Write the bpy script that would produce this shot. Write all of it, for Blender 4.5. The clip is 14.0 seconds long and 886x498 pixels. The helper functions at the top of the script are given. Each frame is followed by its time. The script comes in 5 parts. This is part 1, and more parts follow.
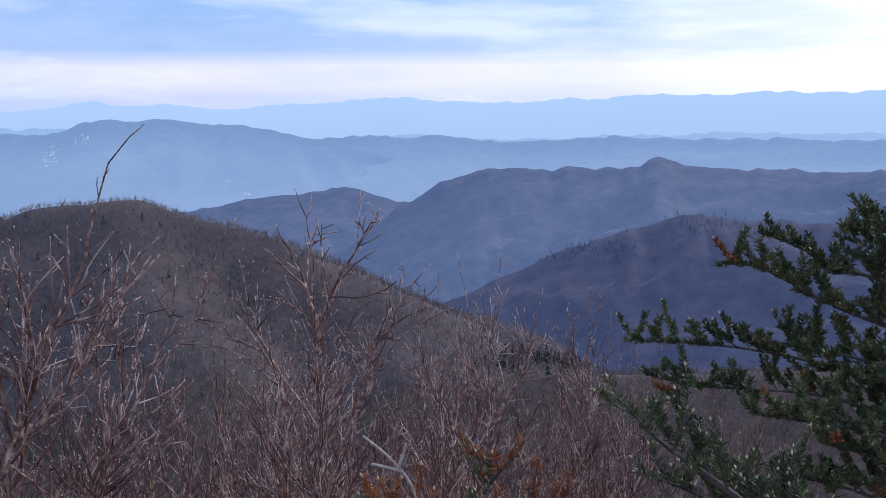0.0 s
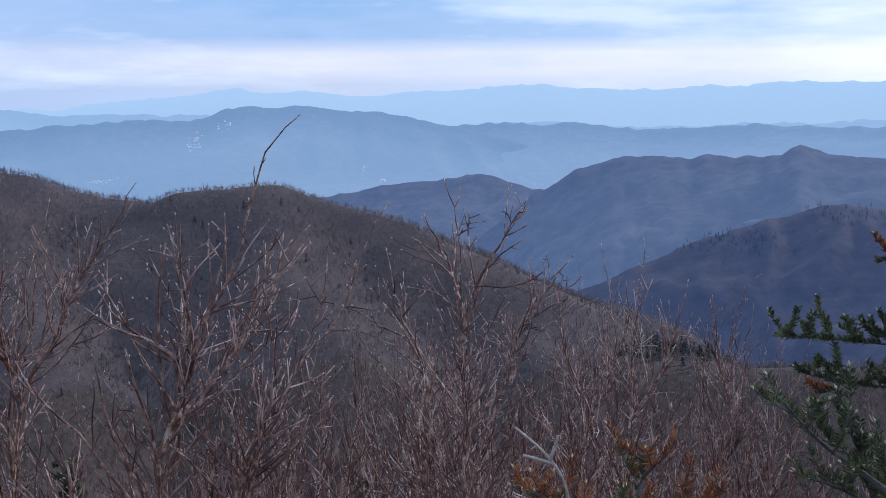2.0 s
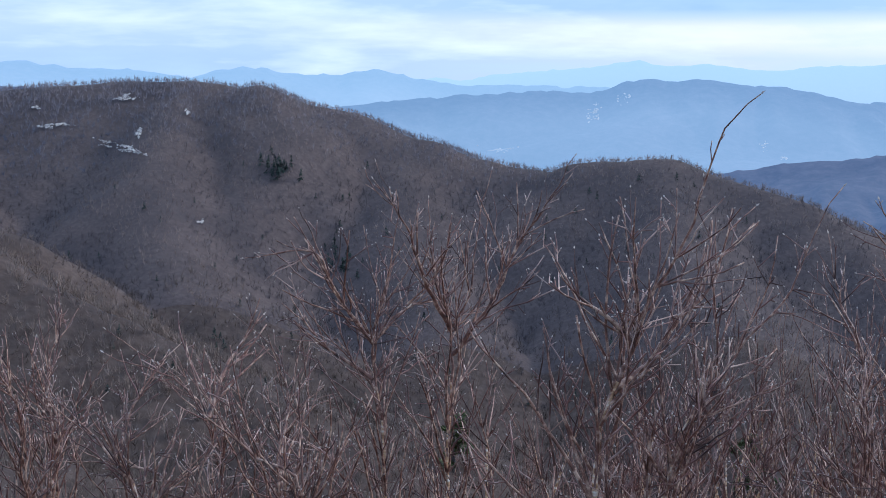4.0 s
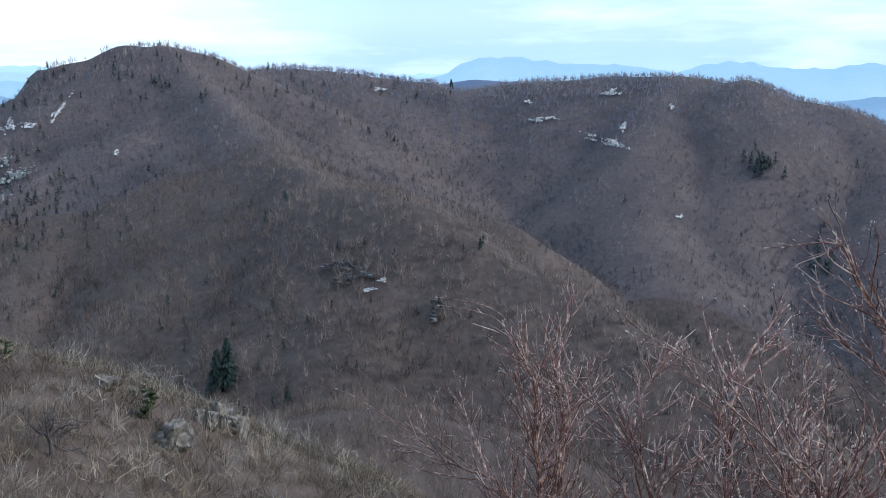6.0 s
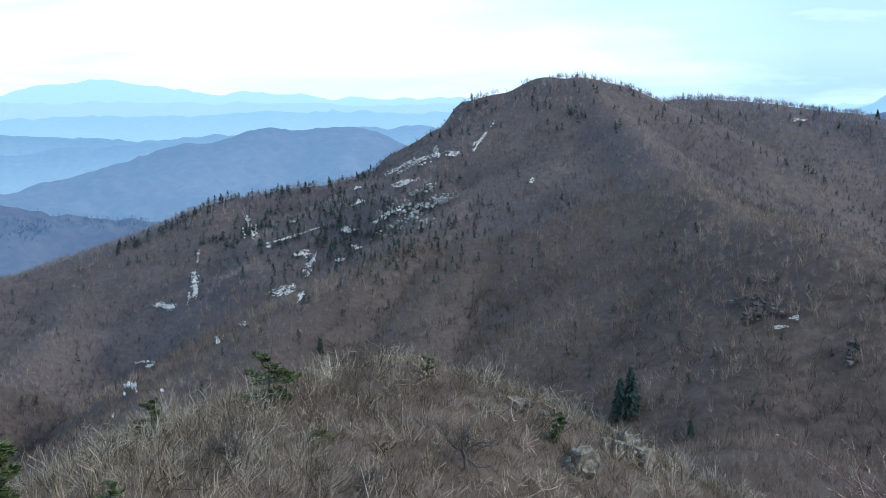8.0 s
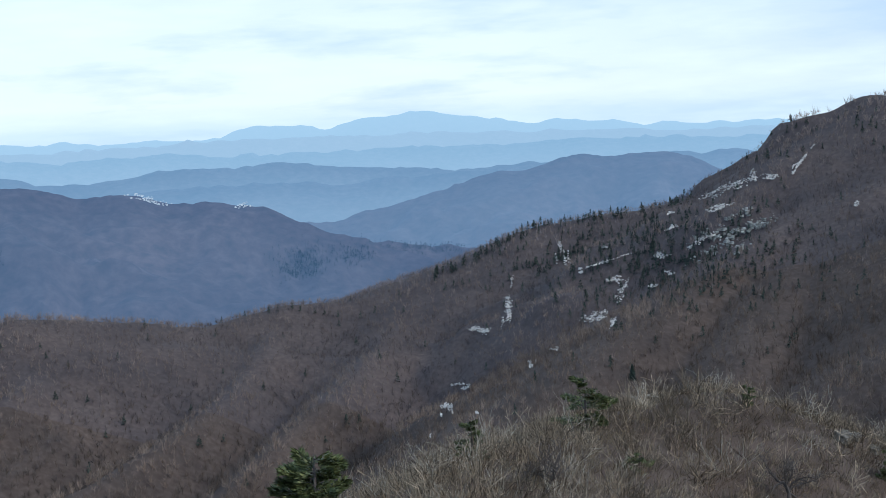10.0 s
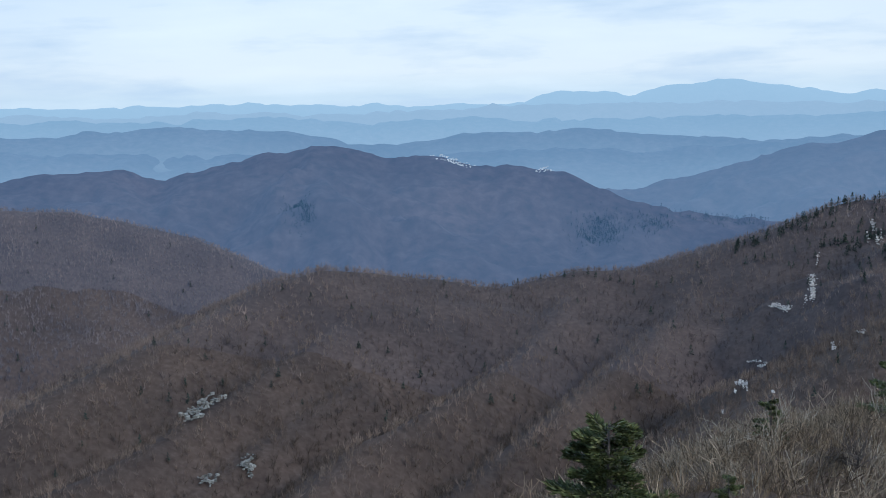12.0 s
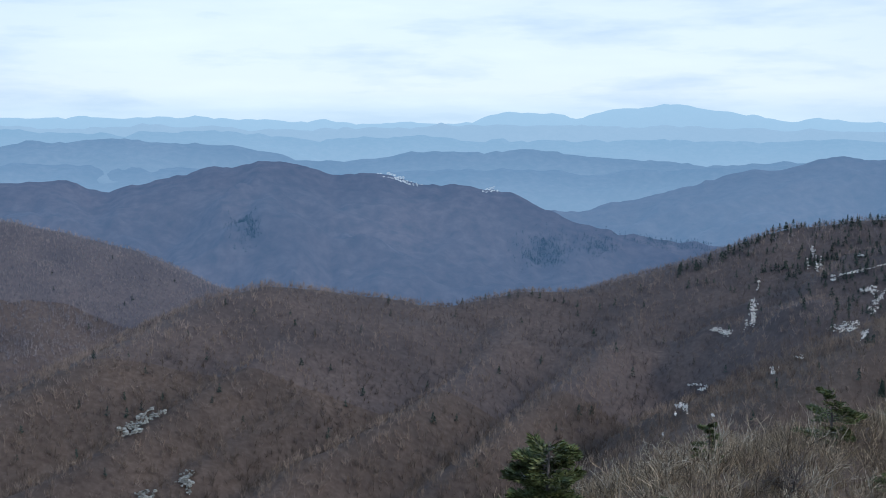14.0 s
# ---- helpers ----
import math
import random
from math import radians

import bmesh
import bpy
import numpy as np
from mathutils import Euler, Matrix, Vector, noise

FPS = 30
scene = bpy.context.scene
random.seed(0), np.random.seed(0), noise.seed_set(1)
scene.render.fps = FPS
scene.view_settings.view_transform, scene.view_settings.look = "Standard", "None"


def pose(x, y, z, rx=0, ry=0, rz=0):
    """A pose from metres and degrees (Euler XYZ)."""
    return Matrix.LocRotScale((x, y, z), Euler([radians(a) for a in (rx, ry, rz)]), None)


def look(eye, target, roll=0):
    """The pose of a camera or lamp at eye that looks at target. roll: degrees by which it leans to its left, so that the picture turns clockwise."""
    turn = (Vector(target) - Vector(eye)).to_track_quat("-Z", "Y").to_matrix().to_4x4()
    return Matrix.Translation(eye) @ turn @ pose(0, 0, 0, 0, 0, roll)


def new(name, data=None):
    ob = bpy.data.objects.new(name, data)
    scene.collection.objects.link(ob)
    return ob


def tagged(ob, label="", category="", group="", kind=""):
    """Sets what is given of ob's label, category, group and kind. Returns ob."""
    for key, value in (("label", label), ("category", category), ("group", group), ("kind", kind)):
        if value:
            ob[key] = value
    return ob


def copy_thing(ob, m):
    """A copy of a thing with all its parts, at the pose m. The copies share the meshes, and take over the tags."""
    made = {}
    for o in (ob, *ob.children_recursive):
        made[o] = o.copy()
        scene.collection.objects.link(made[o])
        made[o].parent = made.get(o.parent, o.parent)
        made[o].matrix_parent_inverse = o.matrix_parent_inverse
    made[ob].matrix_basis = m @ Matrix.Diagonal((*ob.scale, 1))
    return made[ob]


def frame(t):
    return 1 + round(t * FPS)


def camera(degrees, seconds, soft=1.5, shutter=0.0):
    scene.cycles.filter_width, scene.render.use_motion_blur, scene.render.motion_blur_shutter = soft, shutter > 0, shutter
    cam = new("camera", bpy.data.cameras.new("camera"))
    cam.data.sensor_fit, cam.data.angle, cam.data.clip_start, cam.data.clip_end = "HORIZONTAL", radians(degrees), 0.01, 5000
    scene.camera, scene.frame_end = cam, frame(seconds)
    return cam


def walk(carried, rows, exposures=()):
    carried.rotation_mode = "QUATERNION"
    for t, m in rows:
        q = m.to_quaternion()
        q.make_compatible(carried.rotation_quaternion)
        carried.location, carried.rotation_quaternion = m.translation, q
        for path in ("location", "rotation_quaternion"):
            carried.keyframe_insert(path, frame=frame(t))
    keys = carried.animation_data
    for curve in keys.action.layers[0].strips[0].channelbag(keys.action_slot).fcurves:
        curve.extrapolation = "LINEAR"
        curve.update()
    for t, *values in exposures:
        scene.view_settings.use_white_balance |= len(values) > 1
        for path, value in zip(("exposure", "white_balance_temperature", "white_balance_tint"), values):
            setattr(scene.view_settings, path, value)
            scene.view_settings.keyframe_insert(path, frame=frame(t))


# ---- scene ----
cam = camera(39.3, 14.0, soft=0.9, shutter=0.0)
EYE = 1.6
ROWS = [
    (0.0, -0.019, 0.557, -0.007, -0.20, -6.99, 0.23),
    (0.5, -0.016, 0.542, -0.005, 1.21, -7.35, -0.11),
    (1.0, -0.035, 0.542, -0.002, 3.21, -7.22, -0.09),
    (1.5, -0.025, 0.541, 0.001, 3.72, -7.14, 0.05),
    (2.0, -0.067, 0.555, 0.004, 6.03, -7.56, 0.25),
    (2.5, -0.098, 0.547, 0.010, 11.46, -7.32, 1.10),
    (2.7, -0.119, 0.534, 0.007, 13.93, -7.79, -0.08),
    (4.8, -0.289, 0.471, 0.018, 29.54, -7.06, 2.12),
    (5.0, -0.298, 0.458, 0.025, 31.27, -6.30, 2.28),
    (5.5, -0.320, 0.425, -0.029, 37.28, -6.40, 0.85),
    (6.0, -0.385, 0.390, -0.024, 46.17, -9.08, 0.26),
    (6.5, -0.428, 0.348, -0.012, 52.25, -8.15, -0.05),
    (7.0, -0.455, 0.307, 0.001, 57.17, -7.80, 0.18),
    (7.5, -0.473, 0.274, -0.001, 60.59, -7.82, 0.44),
    (8.0, -0.501, 0.234, 0.012, 64.98, -7.53, 0.72),
    (8.5, -0.517, 0.190, 0.004, 69.80, -6.54, 0.92),
    (8.7, -0.526, 0.165, 0.003, 72.58, -6.39, 0.56),
    (10.8, -0.542, 0.097, 0.000, 79.89, -5.84, 2.56),
    (11.0, -0.541, 0.098, 0.000, 79.69, -5.63, 1.64),
    (11.5, -0.550, -0.009, 0.000, 90.97, -7.04, 2.52),
    (12.0, -0.549, -0.030, 0.000, 93.11, -7.10, 1.22),
    (12.5, -0.549, -0.025, 0.000, 92.65, -7.48, -0.30),
    (13.0, -0.550, -0.018, 0.000, 91.86, -8.17, -0.10),
    (13.5, -0.550, -0.006, 0.000, 90.63, -7.66, -0.12),
    (14.0, -0.550, -0.007, 0.000, 90.75, -6.26, -0.25),
]
EXPOSURES = [(0.0, 0.05, 5600, 18), (1.5, 0.02, 5550, 14), (2.5, -0.05, 5500, 11), (4.9, 0.36, 5400, 6), (5.5, 0.14, 5420, 4), (6.0, 0.5, 5450, 2), (6.5, 0.82, 5350, -6), (7.0, 0.62, 5350, -5), (8.0, 0.48, 5400, -3),
             (8.7, 0.12, 5420, -1), (10.8, -0.15, 5700, 1), (11.5, -0.4, 5600, 2), (12.0, -0.22, 5550, 2), (12.5, -0.17, 5550, 2), (14.0, -0.12, 5600, 2)]
walk(cam, [(t, pose(x, y, EYE + z, 90 + pitch, roll, yaw)) for t, x, y, z, yaw, pitch, roll in ROWS], EXPOSURES)

# ---- light: a bright, thinly clouded sky with the sun behind the clouds ----
SUN_AZ, SUN_EL = -48.0, 30.0
world = bpy.data.worlds.new("sky")
scene.world = world
world.use_nodes = True
nt = world.node_tree
nt.nodes.clear()


def add(tree, kind, **values):
    node = tree.nodes.new(kind)
    for key, value in values.items():
        if key in node.inputs:
            node.inputs[key].default_value = value
    return node


def ramp(tree, fac, stops):
    node = tree.nodes.new("ShaderNodeValToRGB")
    el = node.color_ramp.elements
    while len(el) < len(stops):
        el.new(0.5)
    for e, (p, c) in zip(el, stops):
        e.position, e.color = p, (*c, 1) if len(c) == 3 else c
    tree.links.new(fac, node.inputs[0])
    return node.outputs[0]


def mix(tree, fac, a, b, blend="MIX"):
    node = tree.nodes.new("ShaderNodeMix")
    node.data_type, node.blend_type = "RGBA", blend
    for value, socket in ((fac, node.inputs[0]), (a, node.inputs[6]), (b, node.inputs[7])):
        if isinstance(value, bpy.types.NodeSocket):
            tree.links.new(value, socket)
        else:
            socket.default_value = value if isinstance(value, float) else (*value, 1)
    return node.outputs[2]


def maths(tree, op, a, b=0.0):
    node = tree.nodes.new("ShaderNodeMath")
    node.operation = op
    for value, socket in ((a, node.inputs[0]), (b, node.inputs[1])):
        if isinstance(value, bpy.types.NodeSocket):
            tree.links.new(value, socket)
        else:
            socket.default_value = value
    return node.outputs[0]


def noise_tex(tree, vector, scale, detail=4.0, rough=0.55, distort=0.0, stretch=None):
    if stretch:
        m = tree.nodes.new("ShaderNodeMapping")
        m.inputs["Scale"].default_value = stretch
        tree.links.new(vector, m.inputs["Vector"])
        vector = m.outputs[0]
    n = add(tree, "ShaderNodeTexNoise", Scale=scale, Detail=detail, Roughness=rough, Distortion=distort)
    tree.links.new(vector, n.inputs["Vector"])
    return n.outputs["Fac"]


sky = nt.nodes.new("ShaderNodeTexSky")
sky.sky_type, sky.sun_disc = "NISHITA", False
sky.sun_elevation, sky.sun_rotation = radians(SUN_EL), radians(-SUN_AZ)
sky.altitude, sky.air_density, sky.dust_density, sky.ozone_density = 900, 1.0, 1.5, 2.0
place = nt.nodes.new("ShaderNodeTexCoord").outputs["Generated"]
split = nt.nodes.new("ShaderNodeSeparateXYZ")
nt.links.new(place, split.inputs[0])
height = split.outputs["Z"]
# thin bright haze low down, a grey-blue cloud deck over it, whiter to the west
west = maths(nt, "MULTIPLY", split.outputs["X"], -1.0)
low = maths(nt, "MULTIPLY", height, 8.0)
east_deck = ramp(nt, low, [(0.0, (0.72, 0.78, 0.90)), (0.10, (0.95, 0.92, 0.97)), (0.20, (0.92, 0.90, 0.96)), (0.30, (0.41, 0.58, 0.83)), (0.6, (0.34, 0.55, 0.83)), (1.0, (0.40, 0.60, 0.87))])
mid_deck = ramp(nt, low, [(0.0, (0.53, 0.67, 0.90)), (0.2, (0.61, 0.72, 0.93)), (0.6, (0.55, 0.68, 0.93)), (1.0, (0.51, 0.66, 0.95))])
west_deck = ramp(nt, low, [(0.0, (0.92, 1.01, 1.11)), (0.15, (1.13, 1.13, 1.16)), (0.5, (1.11, 1.12, 1.17)), (1.0, (0.99, 1.03, 1.12))])
deck = mix(nt, ramp(nt, west, [(0.2, (0.0,) * 3), (0.55, (1.0,) * 3)]), east_deck, mid_deck)
deck = mix(nt, ramp(nt, west, [(0.75, (0.0,) * 3), (0.97, (1.0,) * 3)]), deck, west_deck)
deck = mix(nt, 1.0, deck, (9.4, 9.4, 9.4), "MULTIPLY")
base = mix(nt, 0.88, sky.outputs[0], deck)
streak = noise_tex(nt, place, 3.2, 4.0, 0.5, 0.15, (1.0, 1.0, 8.0))
puff = noise_tex(nt, place, 9.0, 5.0, 0.55, 0.1, (1.0, 1.0, 5.0))
both = maths(nt, "ADD", maths(nt, "MULTIPLY", streak, 0.6), maths(nt, "MULTIPLY", puff, 0.4))
bright = ramp(nt, both, [(0.50, (0.0,) * 3), (0.64, (1.0,) * 3)])
dull = ramp(nt, both, [(0.36, (1.0,) * 3), (0.48, (0.0,) * 3)])
base = mix(nt, maths(nt, "MULTIPLY", bright, 0.42), base, (11.4, 11.4, 11.5))
base = mix(nt, maths(nt, "MULTIPLY", dull, 0.55), base, (5.6, 6.9, 8.9))
# the veiled sun brightens the deck round it
aim = nt.nodes.new("ShaderNodeVectorMath")
aim.operation = "DOT_PRODUCT"
nt.links.new(place, aim.inputs[0])
aim.inputs[1].default_value = (-math.sin(radians(SUN_AZ)) * math.cos(radians(SUN_EL)), math.cos(radians(SUN_AZ)) * math.cos(radians(SUN_EL)), math.sin(radians(SUN_EL)))
glare = ramp(nt, aim.outputs["Value"], [(0.45, (0.0,) * 3), (1.0, (1.0,) * 3)])
base = mix(nt, maths(nt, "MULTIPLY", glare, 0.45), base, (12.0, 12.0, 12.2))
# a bright break in the clouds low in the north-east
gap = nt.nodes.new("ShaderNodeVectorMath")
gap.operation = "DOT_PRODUCT"
nt.links.new(place, gap.inputs[0])
gap.inputs[1].default_value = (math.sin(radians(22)) * math.cos(radians(7)), math.cos(radians(22)) * math.cos(radians(7)), math.sin(radians(7)))
torn = maths(nt, "MULTIPLY", ramp(nt, gap.outputs["Value"], [(0.965, (0.0,) * 3), (0.996, (1.0,) * 3)]), ramp(nt, both, [(0.38, (0.25,) * 3), (0.56, (1.0,) * 3)]))
base = mix(nt, maths(nt, "MULTIPLY", torn, 0.8), base, (13.0, 12.6, 12.4))
back = add(nt, "ShaderNodeBackground", Strength=0.1)
nt.links.new(base, back.inputs["Color"])
nt.links.new(back.outputs[0], nt.nodes.new("ShaderNodeOutputWorld").inputs[0])

lamp = bpy.data.lights.new("sun", "SUN")
lamp.energy, lamp.angle, lamp.color = 1.75, radians(10), (1.0, 0.92, 0.83)
sun = new("sun", lamp)
a, e = radians(SUN_AZ), radians(SUN_EL)
sun.matrix_world = look((-math.sin(a) * math.cos(e) * 50, math.cos(a) * math.cos(e) * 50, math.sin(e) * 50), (0, 0, 0))


# ---- materials ----
def material(name, colours, scale, rough=0.9, coarse=0.1, bump=0.0, spread=0.25, stretch=None, metal=0.0, per_island=0.0, own_tint=False):
    """Two scales of noise between three colours, fine relief, and a random tint for every piece."""
    m = bpy.data.materials.new(name)
    m.use_nodes = True
    tree = m.node_tree
    shader = tree.nodes["Principled BSDF"]
    where = tree.nodes.new("ShaderNodeTexCoord").outputs["Object"]
    fine = noise_tex(tree, where, scale, 5.0, 0.6, 0.2, stretch)
    broad = noise_tex(tree, where, scale * coarse, 3.0, 0.5)
    colour = ramp(tree, fine, [(0.5 - spread, colours[0]), (0.5, colours[1]), (0.5 + spread, colours[2])])
    tone = ramp(tree, broad, [(0.3, (0.72, 0.72, 0.75)), (0.7, (1.22, 1.18, 1.15))])
    colour = mix(tree, 1.0, colour, tone, "MULTIPLY")
    if per_island:
        rnd = tree.nodes.new("ShaderNodeNewGeometry").outputs["Random Per Island"]
        tint = ramp(tree, rnd, [(0.0, (1 - per_island,) * 3), (1.0, (1 + per_island,) * 3)])
        colour = mix(tree, 1.0, colour, tint, "MULTIPLY")
    if own_tint:
        att = tree.nodes.new("ShaderNodeAttribute")
        att.attribute_name = "tree_tint"
        colour = mix(tree, 1.0, colour, att.outputs["Fac"], "MULTIPLY")
    tree.links.new(colour, shader.inputs["Base Color"])
    shader.inputs["Roughness"].default_value, shader.inputs["Metallic"].default_value = rough, metal
    shader.inputs["Specular IOR Level"].default_value = 0.2
    if bump:
        b = add(tree, "ShaderNodeBump", Strength=bump, Distance=0.3 / scale)
        tree.links.new(fine, b.inputs["Height"])
        tree.links.new(b.outputs[0], shader.inputs["Normal"])
    return m


# haze tone that the painted emission nears at the foot of a range
VALLEY_HAZE = (0.40, 0.53, 0.68)


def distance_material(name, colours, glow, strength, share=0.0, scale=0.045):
    """A far backdrop of hills: dimmed wood colours, bluish haze painted in as emission."""
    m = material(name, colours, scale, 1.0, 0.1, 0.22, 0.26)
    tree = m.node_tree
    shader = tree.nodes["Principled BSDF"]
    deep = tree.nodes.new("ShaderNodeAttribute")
    deep.attribute_name = "valley_haze"
    foot = tuple(g + share * (p - g) for g, p in zip(glow, VALLEY_HAZE))
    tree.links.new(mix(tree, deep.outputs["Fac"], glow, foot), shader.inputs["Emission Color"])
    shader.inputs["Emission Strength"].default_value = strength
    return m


LITTER = material("leaf_litter", ((0.063, 0.042, 0.034), (0.094, 0.066, 0.054), (0.13, 0.096, 0.079)), 0.35, 0.95, 0.06, 0.4)
TWIGS = material("bare_twigs", ((0.114, 0.079, 0.062), (0.166, 0.123, 0.099), (0.234, 0.184, 0.153)), 0.5, 0.95, 0.06, 0.0, 0.25, None, 0.0, 0.12, True)


def haze_lit(mat, glow):
    """The same material for far slopes, with blue haze light added as emission."""
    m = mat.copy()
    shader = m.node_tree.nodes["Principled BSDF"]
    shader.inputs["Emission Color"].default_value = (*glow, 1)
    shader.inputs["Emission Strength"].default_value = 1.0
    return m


SHRUBS = material("dry_shrub_stems", ((0.075, 0.049, 0.03), (0.225, 0.17, 0.118), (0.40, 0.33, 0.25)), 0.6, 0.9, 0.2, 0.0, 0.25, None, 0.0, 0.6, True)
STRAW = material("dead_grass", ((0.10, 0.068, 0.037), (0.19, 0.138, 0.08), (0.30, 0.232, 0.145)), 0.5, 0.9, 0.2, 0.0, 0.25, None, 0.0, 0.4, True)
PALE_STEMS = material("pale_stems", ((0.26, 0.21, 0.155), (0.4, 0.35, 0.28), (0.54, 0.49, 0.42)), 2.0, 0.8, 0.2, 0.0, 0.25, None, 0.0, 0.3)
FAR_GREEN = material("far_evergreen", ((0.018, 0.026, 0.022), (0.032, 0.045, 0.036), (0.05, 0.065, 0.05)), 0.8, 0.9, 0.1, 0.0, 0.25, None, 0.0, 0.4)
NEEDLES = material("fir_needles", ((0.035, 0.05, 0.02), (0.092, 0.106, 0.04), (0.2, 0.19, 0.078)), 9.0, 0.5, 0.2, 0.0, 0.22, None, 0.0, 0.5)
RUST = material("withered_needles", ((0.16, 0.05, 0.02), (0.33, 0.11, 0.035), (0.45, 0.2, 0.08)), 12.0, 0.7, 0.2, 0.0, 0.22, None, 0.0, 0.4)
TIP = material("shoot_tips", ((0.35, 0.26, 0.14), (0.5, 0.4, 0.25), (0.6, 0.52, 0.36)), 20.0, 0.7)
FIR_BARK = material("fir_bark", ((0.05, 0.04, 0.035), (0.11, 0.09, 0.08), (0.2, 0.17, 0.15)), 30.0, 0.9, 0.1, 0.4)
DEAD = material("bleached_wood", ((0.26, 0.2, 0.15), (0.42, 0.34, 0.27), (0.58, 0.5, 0.42)), 60.0, 0.8, 0.1, 0.3)
BARK = material("birch_bark", ((0.24, 0.11, 0.05), (0.58, 0.36, 0.2), (0.9, 0.8, 0.68)), 14.0, 0.75, 0.25, 0.35, 0.17, (1.0, 1.0, 3.0))
LIMB = material("birch_limb_bark", ((0.032, 0.012, 0.009), (0.185, 0.077, 0.048), (0.66, 0.45, 0.32)), 26.0, 0.5, 0.12, 0.25, 0.2)
TWIG = material("birch_twigs", ((0.03, 0.012, 0.009), (0.165, 0.068, 0.05), (0.56, 0.39, 0.31)), 5.0, 0.5, 0.3, 0.0, 0.19, None, 0.0, 0.4)
BUD = material("birch_buds", ((0.3, 0.23, 0.19), (0.48, 0.4, 0.34), (0.64, 0.56, 0.5)), 15.0, 0.6)
SNOW = material("snow_and_pale_rock", ((0.52, 0.46, 0.41), (0.74, 0.68, 0.62), (0.86, 0.81, 0.76)), 0.7, 0.8, 0.2, 0.3)
SCREE = material("grey_boulders", ((0.15, 0.145, 0.13), (0.28, 0.27, 0.245), (0.46, 0.44, 0.41)), 0.6, 0.9, 0.2, 0.3, 0.25, None, 0.0, 0.4)
CRAG = material("dark_crag", ((0.05, 0.042, 0.038), (0.11, 0.093, 0.084), (0.24, 0.21, 0.19)), 0.4, 0.95, 0.2, 0.5)
ROCK = material("granite", ((0.06, 0.046, 0.036), (0.19, 0.158, 0.125), (0.42, 0.37, 0.31)), 4.5, 0.9, 0.15, 0.9)


for glossy in (TWIG, LIMB, BARK):
    glossy.node_tree.nodes["Principled BSDF"].inputs["Specular IOR Level"].default_value = 0.55

# ---- the lie of the land ----
def at(az, el, dist, low=0.0):
    """A place by its bearing to the left of north and its height angle seen from the eye, and its ground distance."""
    b = radians(az)
    return (-math.sin(b) * dist, math.cos(b) * dist, EYE + dist * math.tan(radians(el)) - low)


def lattice(ix, iy, seed):
    n = (ix * 374761393 + iy * 668265263 + seed * 362437) & 0x7FFFFFFF
    n = ((n ^ (n >> 13)) * 1274126177) & 0x7FFFFFFF
    return ((n ^ (n >> 16)) & 0xFFFF) / 32767.5 - 1.0


def rough(x, y, size, octaves=4, seed=0):
    """Smooth random relief between about -1 and 1."""
    total, gain, norm = np.zeros_like(x), 1.0, 0.0
    for k in range(octaves):
        u, v = x / size * 2 ** k + 17.3 * k, y / size * 2 ** k - 9.1 * k
        i, j = np.floor(u).astype(np.int64), np.floor(v).astype(np.int64)
        p, q = u - i, v - j
        p, q = p * p * (3 - 2 * p), q * q * (3 - 2 * q)
        s = seed + 31 * k
        a0 = lattice(i, j, s) * (1 - p) + lattice(i + 1, j, s) * p
        a1 = lattice(i, j + 1, s) * (1 - p) + lattice(i + 1, j + 1, s) * p
        total += gain * (a0 * (1 - q) + a1 * q)
        norm += gain
        gain *= 0.5
    return total / norm


CANOPY = 3.0
PEAK = (58.9, 0.58, 820)
